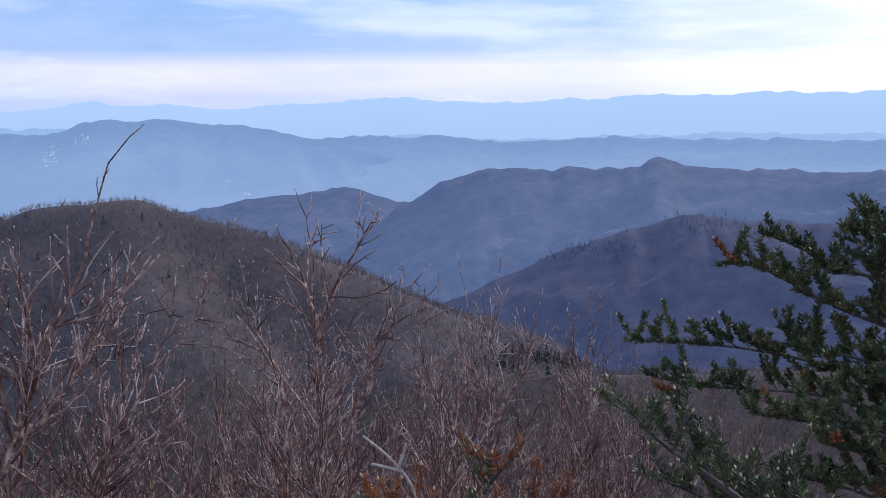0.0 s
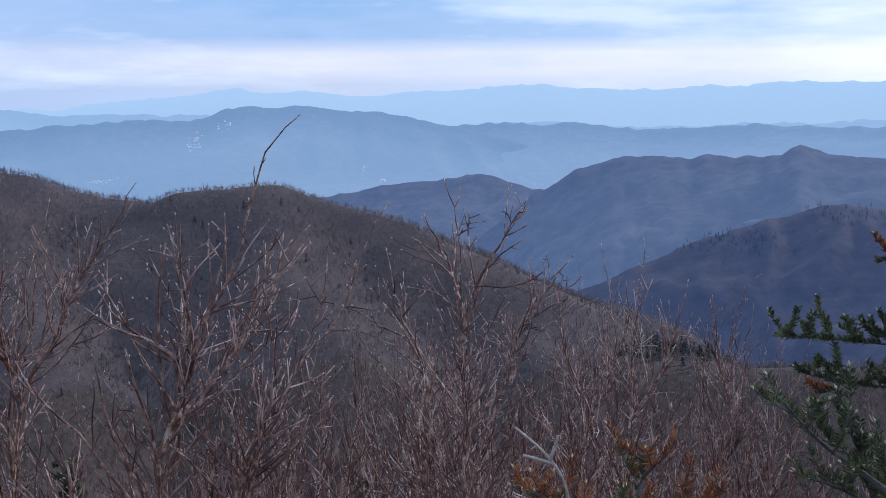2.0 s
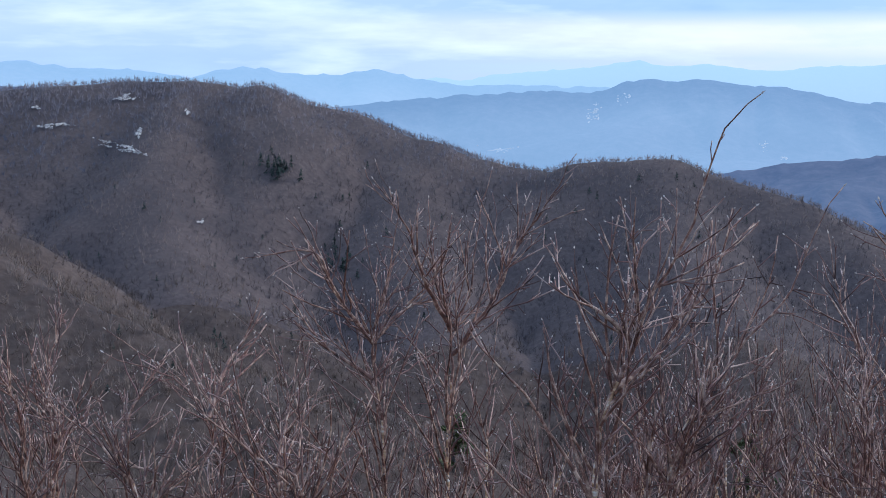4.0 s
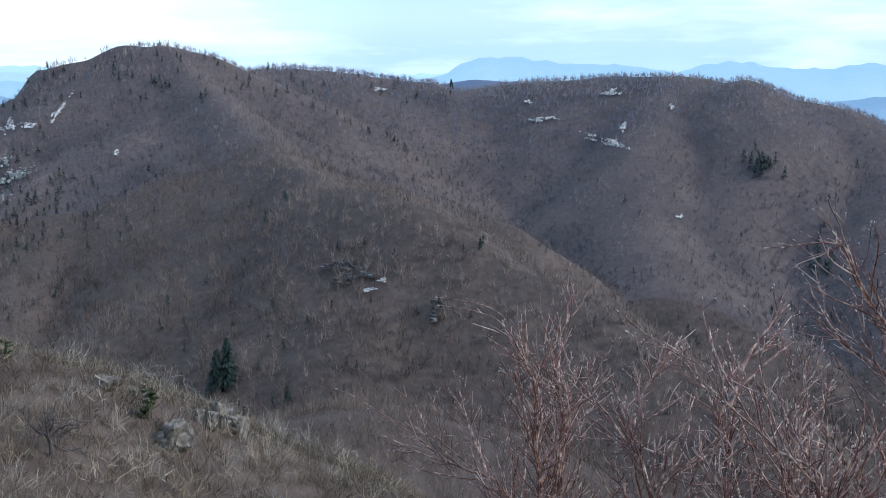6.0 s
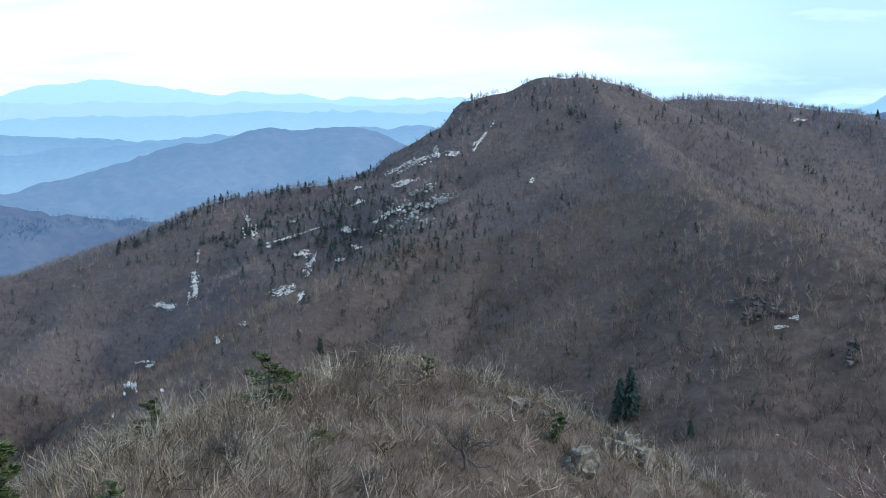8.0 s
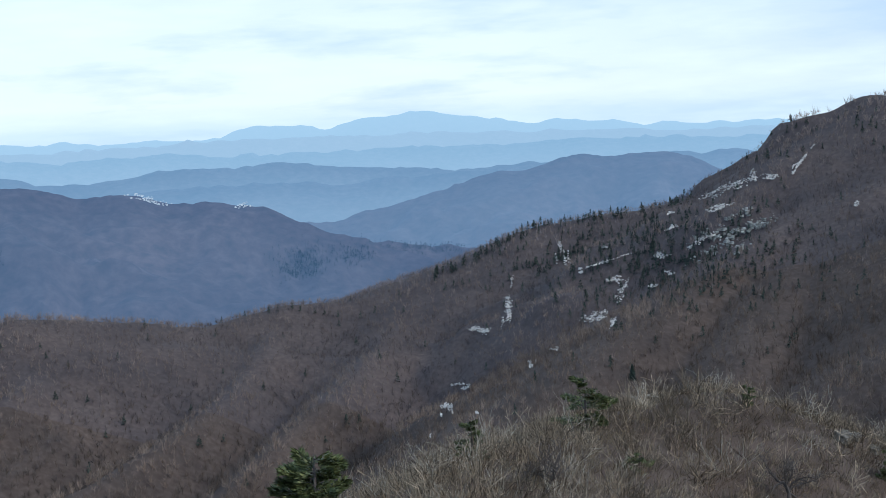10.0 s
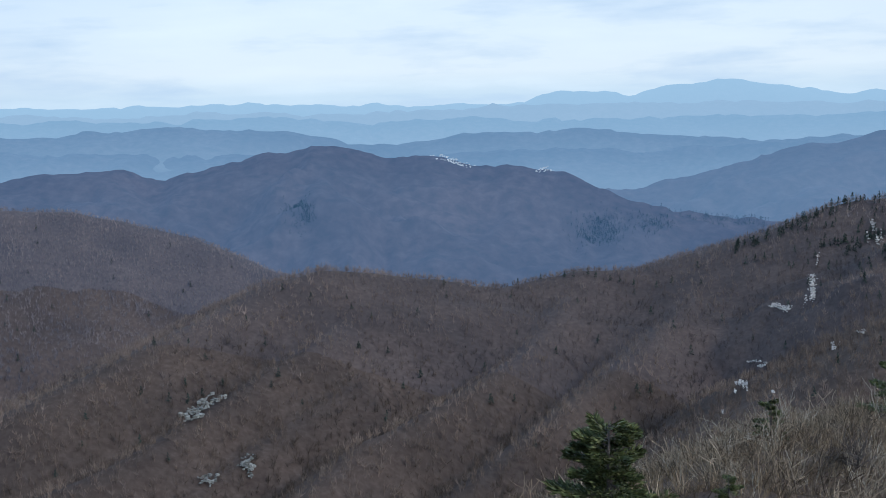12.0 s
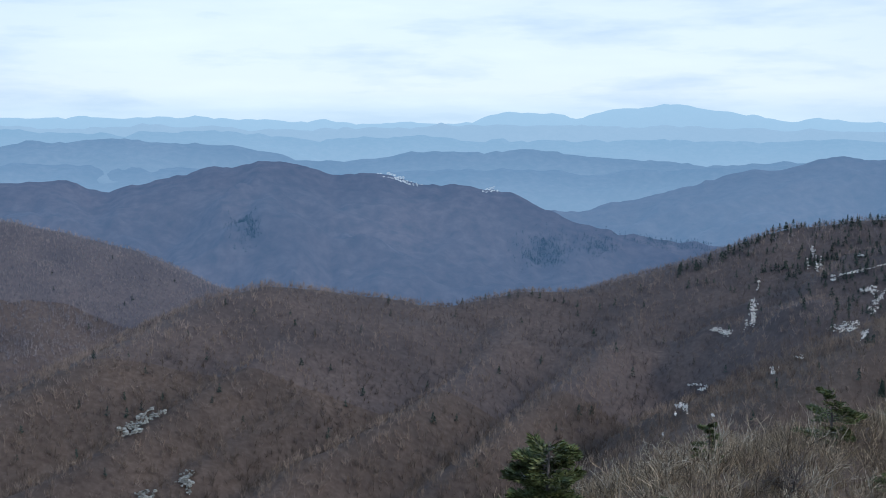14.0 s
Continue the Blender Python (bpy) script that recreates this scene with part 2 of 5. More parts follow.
# every ridge: its crest as (bearing, height angle, distance), side slope, rounding of the crest, canopy height
RIDGES = [
    # shoulder below the eye with low scrub
    ([(82, -18.2, 25), (79, -16.4, 29), (74.5, -14.6, 37), (71.3, -13.6, 41), (67.4, -12.7, 44), (64.7, -13.5, 45), (62.8, -15.0, 46), (60, -16.0, 47), (56.7, -17.8, 49), (55, -19.6, 50)], 0.62, 2.5, 0.0),
    ([(58, -18.2, 92), (54.6, -17.6, 108), (51.6, -16.5, 120), (49, -16.3, 130), (45, -17.0, 140), (40, -18.8, 150), (30, -21.5, 170)], 0.6, 5.0, 0.0),
    # spur in front of the main peak
    ([PEAK, (56.5, -1.65, 730), (54.4, -3.75, 620), (51.8, -5.55, 510), (49.2, -6.2, 455), (46.85, -6.7, 432), (45.0, -8.1, 415), (42.65, -9.6, 400), (40.0, -11.0, 388), (37.2, -12.4, 375), (33, -15, 360)], 0.68, 7.0, CANOPY),
    ([(59.2, -0.2, 810), (62.8, -4.3, 700), (68, -7.9, 590), (71.2, -9.9, 520), (74, -12, 465), (81, -16.8, 400)], 0.5, 12.0, CANOPY),
    # broad flank between the two spurs
    ([(58.9, -1.5, 772), (59.3, -3.2, 705), (60.0, -6.6, 600), (60.3, -9.6, 515), (60.8, -12.6, 440)], 0.45, 20.0, CANOPY),
    ([(60.4, -3.0, 740), (63.2, -6.6, 625), (65.0, -9.4, 530), (67, -12.4, 450)], 0.5, 14.0, CANOPY),
    ([(57.2, -2.2, 735), (57.2, -5.0, 620), (56.5, -8.2, 510), (55.5, -11.5, 430), (54.5, -14.5, 380)], 0.45, 20.0, CANOPY),
    ([(54.0, -4.6, 600), (53.5, -8.0, 480), (52.0, -11.5, 410), (50.5, -14.5, 365)], 0.45, 20.0, CANOPY),
    # long western ridge
    ([PEAK, (59.9, 0.52, 822), (60.95, 0.2, 826), (61.9, -0.1, 828), (63.3, -0.14, 830), (64.1, -0.5, 832)], 1.7, 2.0, 0.8),
    ([(62.0, -1.3, 832), (64.7, -1.75, 834), (66.15, -2.3, 838), (67.4, -2.7, 840)], 1.6, 2.0, 0.8),
    ([(60.5, -2.6, 836), (66.5, -3.7, 840), (68.4, -3.87, 842), (70.1, -4.2, 850), (72.4, -4.5, 855), (74.5, -4.75, 860), (75.5, -5.0, 860), (77.7, -6.1, 850), (80.4, -7.2, 840), (83.9, -7.95, 830), (87, -8.0, 810), (90.4, -8.75, 790), (92.8, -8.4, 770), (96.2, -7.95, 740), (98.8, -7.7, 720), (100.6, -8.1, 700), (104, -9.7, 650), (107.8, -11.3, 600), (112.7, -13.2, 560), (122, -17, 520)], 0.44, 8.0, CANOPY),
    ([(96.5, -8.4, 735), (98.5, -10.6, 640), (105.2, -14.2, 540), (108, -15.6, 505), (113, -17.2, 470)], 0.66, 5.0, CANOPY),
    ([(93, -9.2, 765), (94.5, -10.3, 700), (98, -13.2, 590), (102, -15.4, 530), (107, -18.5, 470)], 0.66, 5.0, CANOPY),
    ([(87, -8.6, 800), (89.5, -11.8, 650), (93.2, -13.95, 560), (97, -15.6, 510), (100.2, -18.1, 455)], 0.66, 5.0, CANOPY),
    ([(80.5, -8.0, 830), (84, -11.5, 650), (88, -14.6, 550), (92, -17.5, 480), (97, -20.5, 430)], 0.66, 5.0, CANOPY),
    ([(124, -4.9, 1090), (112.4, -4.41, 1110), (110, -4.6, 1110), (108.1, -5.05, 1110), (105.2, -5.95, 1115), (103.2, -6.9, 1115), (101.4, -7.95, 1115), (97, -10, 1115)], 0.5, 6.0, CANOPY),
    ([(107.6, -5.3, 1105), (109.5, -6.6, 1040), (112.5, -8.2, 985), (118, -11, 900)], 0.6, 4.0, CANOPY),
    ([(103.8, -6.7, 1110), (104.6, -8.4, 1040), (107, -10.4, 970)], 0.6, 4.0, CANOPY),
    # long eastern ridge, from the peak down to the valley
    ([PEAK, (57, 0.09, 840), (55.5, -0.69, 870), (54.4, -0.57, 900), (52.1, -0.59, 920), (49.9, -0.85, 940), (46.9, -1.24, 950), (45.85, -1.66, 960), (42.7, -1.32, 960), (39.4, -1.06, 950), (36, -0.95, 940), (34.3, -1.07, 930), (33.5, -1.28, 925), (32.6, -1.1, 920), (31.4, -1.8, 920), (28.4, -2.4, 910), (26.8, -3.26, 900), (24.8, -3.64, 890), (23, -4.42, 880), (21, -4.8, 870), (19.15, -5.0, 860), (17.9, -4.55, 850), (13.8, -4.3, 830), (11.5, -5.15, 820), (8.2, -6.05, 800), (5.6, -7.25, 780), (3.7, -8.7, 760), (0.6, -10.6, 730), (-4, -13.4, 700)], 0.5, 8.0, CANOPY),
    ([(36, -1.3, 930), (37.5, -5.2, 780), (36, -10, 640), (34, -14, 560)], 0.5, 14.0, CANOPY),
    ([(26, -3.6, 890), (26.5, -7.5, 760), (24, -12, 640)], 0.5, 14.0, CANOPY),
    ([(14, -4.6, 825), (13.0, -8.5, 700), (9, -13, 600)], 0.5, 14.0, CANOPY),
    # low rise by the valley
    ([(-1, -12.9, 600), (-5, -12.3, 610), (-8, -12.5, 610), (-12.4, -12.3, 610), (-18.5, -11.8, 610), (-25, -11.6, 610)], 0.4, 14.0, CANOPY),
]


def crest_points(crest, low):
    return np.array([at(az, el, d, low) for az, el, d in crest])


def land(x, y):
    """Height of the ground at each place."""
    x, y = np.asarray(x, float), np.asarray(y, float)
    r = np.hypot(x, y)
    z = np.maximum(-0.42 * r, -270.0 - 0.12 * np.maximum(r - 1000, 0))
    z = np.maximum(z, -0.45 * (np.sqrt(np.maximum(r - 0.9, 0) ** 2 + 0.3) - 0.55))
    gully = rough(x, y, 90, 4, 3)
    wide = rough(x, y, 260, 3, 8)
    for crest, slope, soft, low in RIDGES:
        p = crest_points(crest, low)
        best = np.full(x.shape, -1e9)
        for s, t in zip(p[:-1], p[1:]):
            dx, dy = t[0] - s[0], t[1] - s[1]
            k = np.clip(((x - s[0]) * dx + (y - s[1]) * dy) / (dx * dx + dy * dy), 0, 1)
            d = np.hypot(x - s[0] - k * dx, y - s[1] - k * dy)
            if slope > 0.58 and low == 0:
                bend = 1.0
            else:
                bend = 1.0 + np.clip(d / 60, 0, 1) * (0.30 * gully + 0.22 * wide)
            best = np.maximum(best, s[2] + k * (t[2] - s[2]) - slope * bend * (np.sqrt(d * d + soft * soft) - soft))
        z = np.maximum(z, best)
    small = np.clip(r / 40, 0, 1)
    return z + small * np.clip(r / 300, 0.1, 1) * 1.2 * rough(x, y, 22, 3, 5) + 0.05 * np.clip(r / 4, 0, 1) * rough(x, y, 1.1, 3, 9)


def link_mesh(name, verts, faces, mat, smooth=False):
    mesh = bpy.data.meshes.new(name)
    verts = np.asarray(verts, np.float32)
    if isinstance(faces, np.ndarray):
        n, k = faces.shape
        mesh.vertices.add(len(verts))
        mesh.vertices.foreach_set("co", verts.ravel())
        mesh.loops.add(n * k)
        mesh.loops.foreach_set("vertex_index", faces.astype(np.int32).ravel())
        mesh.polygons.add(n)
        mesh.polygons.foreach_set("loop_start", np.arange(0, n * k, k, dtype=np.int32))
        if smooth:
            mesh.polygons.foreach_set("use_smooth", np.ones(n, bool))
        mesh.update(calc_edges=True)
    else:
        mesh.from_pydata([tuple(map(float, v)) for v in verts], [], faces)
        if smooth:
            mesh.polygons.foreach_set("use_smooth", [True] * len(mesh.polygons))
    mesh.materials.append(mat)
    return new(name, mesh)


def grid_faces(rows, cols, closed=False):
    i, j = np.meshgrid(np.arange(rows - 1), np.arange(cols if closed else cols - 1), indexing="ij")
    k = (j + 1) % cols
    return np.stack([i * cols + j, (i + 1) * cols + j, (i + 1) * cols + k, i * cols + k], -1).reshape(-1, 4)


AZ_STEP, AZ_COUNT = 0.34, 448
bearings = np.radians(np.concatenate([-26 + AZ_STEP * np.arange(AZ_COUNT), np.arange(128, 333, 4.0)]))
rings = np.concatenate([[0.004], np.geomspace(0.4, 60, 84), np.geomspace(61, 1190, 236), np.geomspace(1230, 4950, 25)])
RR, BB = np.meshgrid(rings, bearings, indexing="ij")
GX, GY = -np.sin(BB) * RR, np.cos(BB) * RR
GZ = land(GX, GY)
ground = link_mesh("ground", np.stack([GX, GY, GZ], -1).reshape(-1, 3), grid_faces(len(rings), len(bearings), True), LITTER, True)
tagged(ground, "brown leaf-littered mountain slopes and ridges under bare woods", "ground", kind="structure")

RING_LOG = np.log(rings)


def sheet_z(x, y):
    """Height of the finished ground sheet in the part that the eye overlooks."""
    x, y = np.asarray(x, float), np.asarray(y, float)
    r = np.clip(np.hypot(x, y), rings[1], rings[-2])
    b = np.clip((np.degrees(np.arctan2(-x, y)) + 26) / AZ_STEP, 0, AZ_COUNT - 1.001)
    i = np.clip(np.searchsorted(rings, r) - 1, 0, len(rings) - 2)
    u = (r - rings[i]) / (rings[i + 1] - rings[i])
    j = b.astype(int)
    v = b - j
    return (GZ[i, j] * (1 - u) + GZ[i + 1, j] * u) * (1 - v) + (GZ[i, j + 1] * (1 - u) + GZ[i + 1, j + 1] * u) * v


def ground_z(x, y):
    return float(sheet_z(np.array([x]), np.array([y]))[0])


# what can be seen from the summit: the running greatest height angle outwards
ANGLE = (GZ + 5.0 - EYE) / RR
SEEN = ANGLE >= np.maximum.accumulate((GZ - EYE) / RR, axis=0) - 1e-9


def seen_at(x, y):
    r, b = np.hypot(x, y), np.arctan2(-x, y)
    i = np.clip(np.searchsorted(rings, r), 0, len(rings) - 1)
    j = np.clip(((np.degrees(b) + 26) / AZ_STEP).astype(int), 0, AZ_COUNT - 1)
    return SEEN[i, j]


# ---- far hills ----
def hills(name, crest, drop, mat, label, width=0.3, relief=0.12, step=0.28, seed=0):
    """A far range: its crest by bearing and height angle, falling away on both sides in spurs and gullies."""
    c = np.array(crest, float)
    az = np.arange(c[:, 0].min(), c[:, 0].max() + 1e-6, step)
    order = np.argsort(c[:, 0])
    el, dist = np.interp(az, c[order, 0], c[order, 1]), np.interp(az, c[order, 0], c[order, 2])
    u = np.concatenate([np.linspace(-1, 0, 32), np.linspace(0.06, 0.5, 5)])
    A, U = np.meshgrid(az, u, indexing="ij")
    D = dist[:, None]
    R = D * (1 + U * width)
    top = EYE + D * np.tan(np.radians(el[:, None]))
    b = np.radians(A)
    x, y = -np.sin(b) * R, np.cos(b) * R
    size = D.mean() * 0.075
    fall = np.abs(U)
    # spurs and hollows, running down and forking
    wx, wy = x + size * 0.9 * rough(x, y, size * 1.7, 2, seed + 2), y + size * 0.9 * rough(x, y, size * 1.7, 2, seed + 3)
    spur = 0.5 - np.abs(rough(wx, wy, size * 1.3, 2, seed + 6)) * 1.6
    fine = 0.5 - np.abs(rough(wx, wy, size * 0.45, 3, seed + 9)) * 1.6
    z = top - drop * fall ** 0.95 * (1 + 0.3 * rough(x, y, size * 2, 2, seed + 4))
    z += np.clip(fall * 6, 0, 1) * drop * relief * (1.2 * spur + 0.6 * fine)
    z += np.exp(-8 * fall) * D * (0.0026 * rough(A, U * 0, 1.3, 4, seed) + 0.0016 * rough(A, U * 0, 0.4, 3, seed + 1))
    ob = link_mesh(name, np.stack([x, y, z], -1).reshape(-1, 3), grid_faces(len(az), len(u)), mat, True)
    # the painted haze thickens downward from the crest
    ob.data.attributes.new("valley_haze", "FLOAT", "POINT").data.foreach_set("value", np.clip((el[:, None] - np.degrees(np.arctan2(z - EYE, R))) / 1.5, 0, 1).astype(np.float32).ravel())
    SLOPES[seed] = (np.degrees(b), np.degrees(np.arctan2(z - EYE, R)), np.stack([x, y, z], -1))
    return tagged(ob, label, "hills", kind="structure")


SLOPES = {}
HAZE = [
    # name, how much the woods still show, haze colour put in as emission, its thickening in the valleys
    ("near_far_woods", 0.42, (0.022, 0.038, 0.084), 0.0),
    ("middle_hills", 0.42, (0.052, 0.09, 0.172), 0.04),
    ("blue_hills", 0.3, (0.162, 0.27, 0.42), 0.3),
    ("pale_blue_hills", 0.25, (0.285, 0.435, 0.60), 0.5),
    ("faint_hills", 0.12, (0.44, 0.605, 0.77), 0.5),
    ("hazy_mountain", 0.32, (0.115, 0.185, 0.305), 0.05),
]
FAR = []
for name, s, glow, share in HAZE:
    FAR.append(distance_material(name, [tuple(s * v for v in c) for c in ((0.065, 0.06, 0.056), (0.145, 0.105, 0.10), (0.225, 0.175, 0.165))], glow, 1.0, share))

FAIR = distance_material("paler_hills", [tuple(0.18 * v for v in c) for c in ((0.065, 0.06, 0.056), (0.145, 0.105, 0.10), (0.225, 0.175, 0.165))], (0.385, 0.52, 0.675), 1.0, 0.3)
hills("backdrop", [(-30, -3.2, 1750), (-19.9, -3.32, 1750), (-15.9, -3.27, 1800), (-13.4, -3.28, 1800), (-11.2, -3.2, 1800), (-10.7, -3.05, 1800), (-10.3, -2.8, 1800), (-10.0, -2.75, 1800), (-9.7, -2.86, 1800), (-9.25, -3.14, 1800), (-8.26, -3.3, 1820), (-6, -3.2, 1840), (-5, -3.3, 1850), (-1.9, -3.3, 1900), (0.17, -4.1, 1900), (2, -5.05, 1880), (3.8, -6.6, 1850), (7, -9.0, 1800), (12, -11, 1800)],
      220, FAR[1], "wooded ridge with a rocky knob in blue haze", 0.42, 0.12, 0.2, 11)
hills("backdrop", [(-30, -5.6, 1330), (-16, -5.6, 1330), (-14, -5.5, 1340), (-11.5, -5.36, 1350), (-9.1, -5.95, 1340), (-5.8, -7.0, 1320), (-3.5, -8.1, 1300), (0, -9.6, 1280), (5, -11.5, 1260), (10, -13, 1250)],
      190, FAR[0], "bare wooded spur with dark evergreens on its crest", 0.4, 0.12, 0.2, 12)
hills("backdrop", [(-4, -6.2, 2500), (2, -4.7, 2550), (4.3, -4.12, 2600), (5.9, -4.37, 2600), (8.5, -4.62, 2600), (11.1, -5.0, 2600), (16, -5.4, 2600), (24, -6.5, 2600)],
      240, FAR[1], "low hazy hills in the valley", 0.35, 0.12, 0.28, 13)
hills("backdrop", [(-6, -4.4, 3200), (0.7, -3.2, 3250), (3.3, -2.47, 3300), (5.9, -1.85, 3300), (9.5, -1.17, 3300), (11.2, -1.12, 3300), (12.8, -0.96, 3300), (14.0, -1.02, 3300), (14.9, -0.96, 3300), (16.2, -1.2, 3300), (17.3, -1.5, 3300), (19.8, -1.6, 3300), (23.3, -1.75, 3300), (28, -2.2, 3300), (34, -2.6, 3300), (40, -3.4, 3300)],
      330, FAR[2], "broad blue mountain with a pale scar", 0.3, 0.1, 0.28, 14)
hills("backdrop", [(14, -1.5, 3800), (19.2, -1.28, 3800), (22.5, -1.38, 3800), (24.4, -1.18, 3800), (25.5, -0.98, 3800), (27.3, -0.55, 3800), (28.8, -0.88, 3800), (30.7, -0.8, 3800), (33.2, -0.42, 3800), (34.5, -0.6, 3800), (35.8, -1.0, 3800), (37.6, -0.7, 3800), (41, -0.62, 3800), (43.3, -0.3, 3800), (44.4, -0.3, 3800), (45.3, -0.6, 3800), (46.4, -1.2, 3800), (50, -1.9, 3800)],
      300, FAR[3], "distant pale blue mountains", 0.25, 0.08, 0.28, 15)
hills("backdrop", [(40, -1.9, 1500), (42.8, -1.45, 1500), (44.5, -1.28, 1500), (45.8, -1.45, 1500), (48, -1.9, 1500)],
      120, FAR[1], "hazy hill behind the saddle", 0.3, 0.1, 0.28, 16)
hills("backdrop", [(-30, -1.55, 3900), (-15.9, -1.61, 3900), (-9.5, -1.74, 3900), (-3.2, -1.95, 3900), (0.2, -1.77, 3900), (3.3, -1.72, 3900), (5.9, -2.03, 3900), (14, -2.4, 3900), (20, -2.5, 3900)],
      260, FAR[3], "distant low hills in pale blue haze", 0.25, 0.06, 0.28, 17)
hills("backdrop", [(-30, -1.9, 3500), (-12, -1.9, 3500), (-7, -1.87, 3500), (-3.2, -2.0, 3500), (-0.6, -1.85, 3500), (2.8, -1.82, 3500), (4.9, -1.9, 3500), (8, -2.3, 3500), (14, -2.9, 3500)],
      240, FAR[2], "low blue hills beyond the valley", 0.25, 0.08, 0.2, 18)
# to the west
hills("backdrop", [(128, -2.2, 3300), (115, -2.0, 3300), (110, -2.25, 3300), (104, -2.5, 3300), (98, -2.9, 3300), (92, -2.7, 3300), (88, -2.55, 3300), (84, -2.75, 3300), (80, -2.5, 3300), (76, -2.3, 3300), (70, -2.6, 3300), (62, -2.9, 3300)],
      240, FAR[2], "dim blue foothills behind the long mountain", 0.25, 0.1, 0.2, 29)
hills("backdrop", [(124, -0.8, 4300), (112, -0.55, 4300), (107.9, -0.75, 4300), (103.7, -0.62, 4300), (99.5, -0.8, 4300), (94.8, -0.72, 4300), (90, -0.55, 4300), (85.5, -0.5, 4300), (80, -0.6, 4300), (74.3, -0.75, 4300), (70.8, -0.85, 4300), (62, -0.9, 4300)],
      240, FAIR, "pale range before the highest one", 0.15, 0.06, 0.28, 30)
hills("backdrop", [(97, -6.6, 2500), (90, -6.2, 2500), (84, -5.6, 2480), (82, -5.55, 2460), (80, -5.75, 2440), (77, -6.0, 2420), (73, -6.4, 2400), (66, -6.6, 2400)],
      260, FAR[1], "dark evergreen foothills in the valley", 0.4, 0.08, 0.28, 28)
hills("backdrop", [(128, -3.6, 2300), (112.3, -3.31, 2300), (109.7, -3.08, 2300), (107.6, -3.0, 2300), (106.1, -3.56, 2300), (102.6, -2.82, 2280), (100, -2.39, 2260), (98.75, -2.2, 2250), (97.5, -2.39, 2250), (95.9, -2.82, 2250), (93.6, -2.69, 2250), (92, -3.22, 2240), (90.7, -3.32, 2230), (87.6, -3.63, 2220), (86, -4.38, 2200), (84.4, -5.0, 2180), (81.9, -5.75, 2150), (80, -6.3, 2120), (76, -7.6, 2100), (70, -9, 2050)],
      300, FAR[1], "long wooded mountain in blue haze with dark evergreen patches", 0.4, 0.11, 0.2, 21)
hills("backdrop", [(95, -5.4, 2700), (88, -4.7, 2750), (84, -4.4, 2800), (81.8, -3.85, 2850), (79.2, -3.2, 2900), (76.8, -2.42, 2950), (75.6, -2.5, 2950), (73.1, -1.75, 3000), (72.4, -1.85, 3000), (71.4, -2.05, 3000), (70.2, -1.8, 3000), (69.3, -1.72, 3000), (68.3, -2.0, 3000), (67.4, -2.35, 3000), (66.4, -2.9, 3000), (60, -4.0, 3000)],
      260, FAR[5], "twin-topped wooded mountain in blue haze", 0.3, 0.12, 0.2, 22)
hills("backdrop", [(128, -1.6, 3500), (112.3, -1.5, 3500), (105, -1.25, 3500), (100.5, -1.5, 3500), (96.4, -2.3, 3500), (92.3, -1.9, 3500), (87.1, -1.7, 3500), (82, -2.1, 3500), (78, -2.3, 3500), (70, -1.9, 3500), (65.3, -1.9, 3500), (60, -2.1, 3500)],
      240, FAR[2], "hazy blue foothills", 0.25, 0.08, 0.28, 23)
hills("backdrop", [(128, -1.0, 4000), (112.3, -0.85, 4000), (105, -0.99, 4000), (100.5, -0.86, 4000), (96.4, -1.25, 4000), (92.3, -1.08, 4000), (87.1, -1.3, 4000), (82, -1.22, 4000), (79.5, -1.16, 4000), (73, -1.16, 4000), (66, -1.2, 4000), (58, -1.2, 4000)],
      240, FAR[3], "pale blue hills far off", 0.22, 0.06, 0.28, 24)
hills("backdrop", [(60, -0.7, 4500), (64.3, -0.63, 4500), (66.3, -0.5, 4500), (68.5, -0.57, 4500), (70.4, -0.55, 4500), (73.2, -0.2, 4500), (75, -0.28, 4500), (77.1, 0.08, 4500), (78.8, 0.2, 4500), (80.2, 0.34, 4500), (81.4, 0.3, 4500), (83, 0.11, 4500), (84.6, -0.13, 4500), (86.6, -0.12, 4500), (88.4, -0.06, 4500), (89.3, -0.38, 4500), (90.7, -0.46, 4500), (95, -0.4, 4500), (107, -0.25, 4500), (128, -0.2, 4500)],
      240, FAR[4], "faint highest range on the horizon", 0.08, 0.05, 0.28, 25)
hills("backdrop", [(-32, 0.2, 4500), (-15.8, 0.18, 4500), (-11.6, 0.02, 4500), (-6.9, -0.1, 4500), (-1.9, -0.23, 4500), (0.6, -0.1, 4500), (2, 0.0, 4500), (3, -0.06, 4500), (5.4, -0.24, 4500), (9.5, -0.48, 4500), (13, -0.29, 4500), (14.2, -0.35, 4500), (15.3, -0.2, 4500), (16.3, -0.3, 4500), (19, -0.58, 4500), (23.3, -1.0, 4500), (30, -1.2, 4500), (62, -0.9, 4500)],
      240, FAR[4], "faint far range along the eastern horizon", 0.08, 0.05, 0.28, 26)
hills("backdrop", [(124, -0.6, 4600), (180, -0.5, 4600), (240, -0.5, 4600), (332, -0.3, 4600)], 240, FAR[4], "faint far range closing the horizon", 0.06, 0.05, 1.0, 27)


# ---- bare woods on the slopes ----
# haze painted as faint emission on far twigs and litter, stronger farther out
FAR_HAZE, DEEP_HAZE = (0.007, 0.009, 0.016), (0.024, 0.034, 0.06)
FAR_TWIGS, DEEP_TWIGS = haze_lit(TWIGS, FAR_HAZE), haze_lit(TWIGS, DEEP_HAZE)
for mat in (haze_lit(LITTER, FAR_HAZE), haze_lit(LITTER, DEEP_HAZE)):
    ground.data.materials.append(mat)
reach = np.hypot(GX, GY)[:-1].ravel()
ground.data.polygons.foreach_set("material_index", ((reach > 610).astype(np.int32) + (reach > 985)))


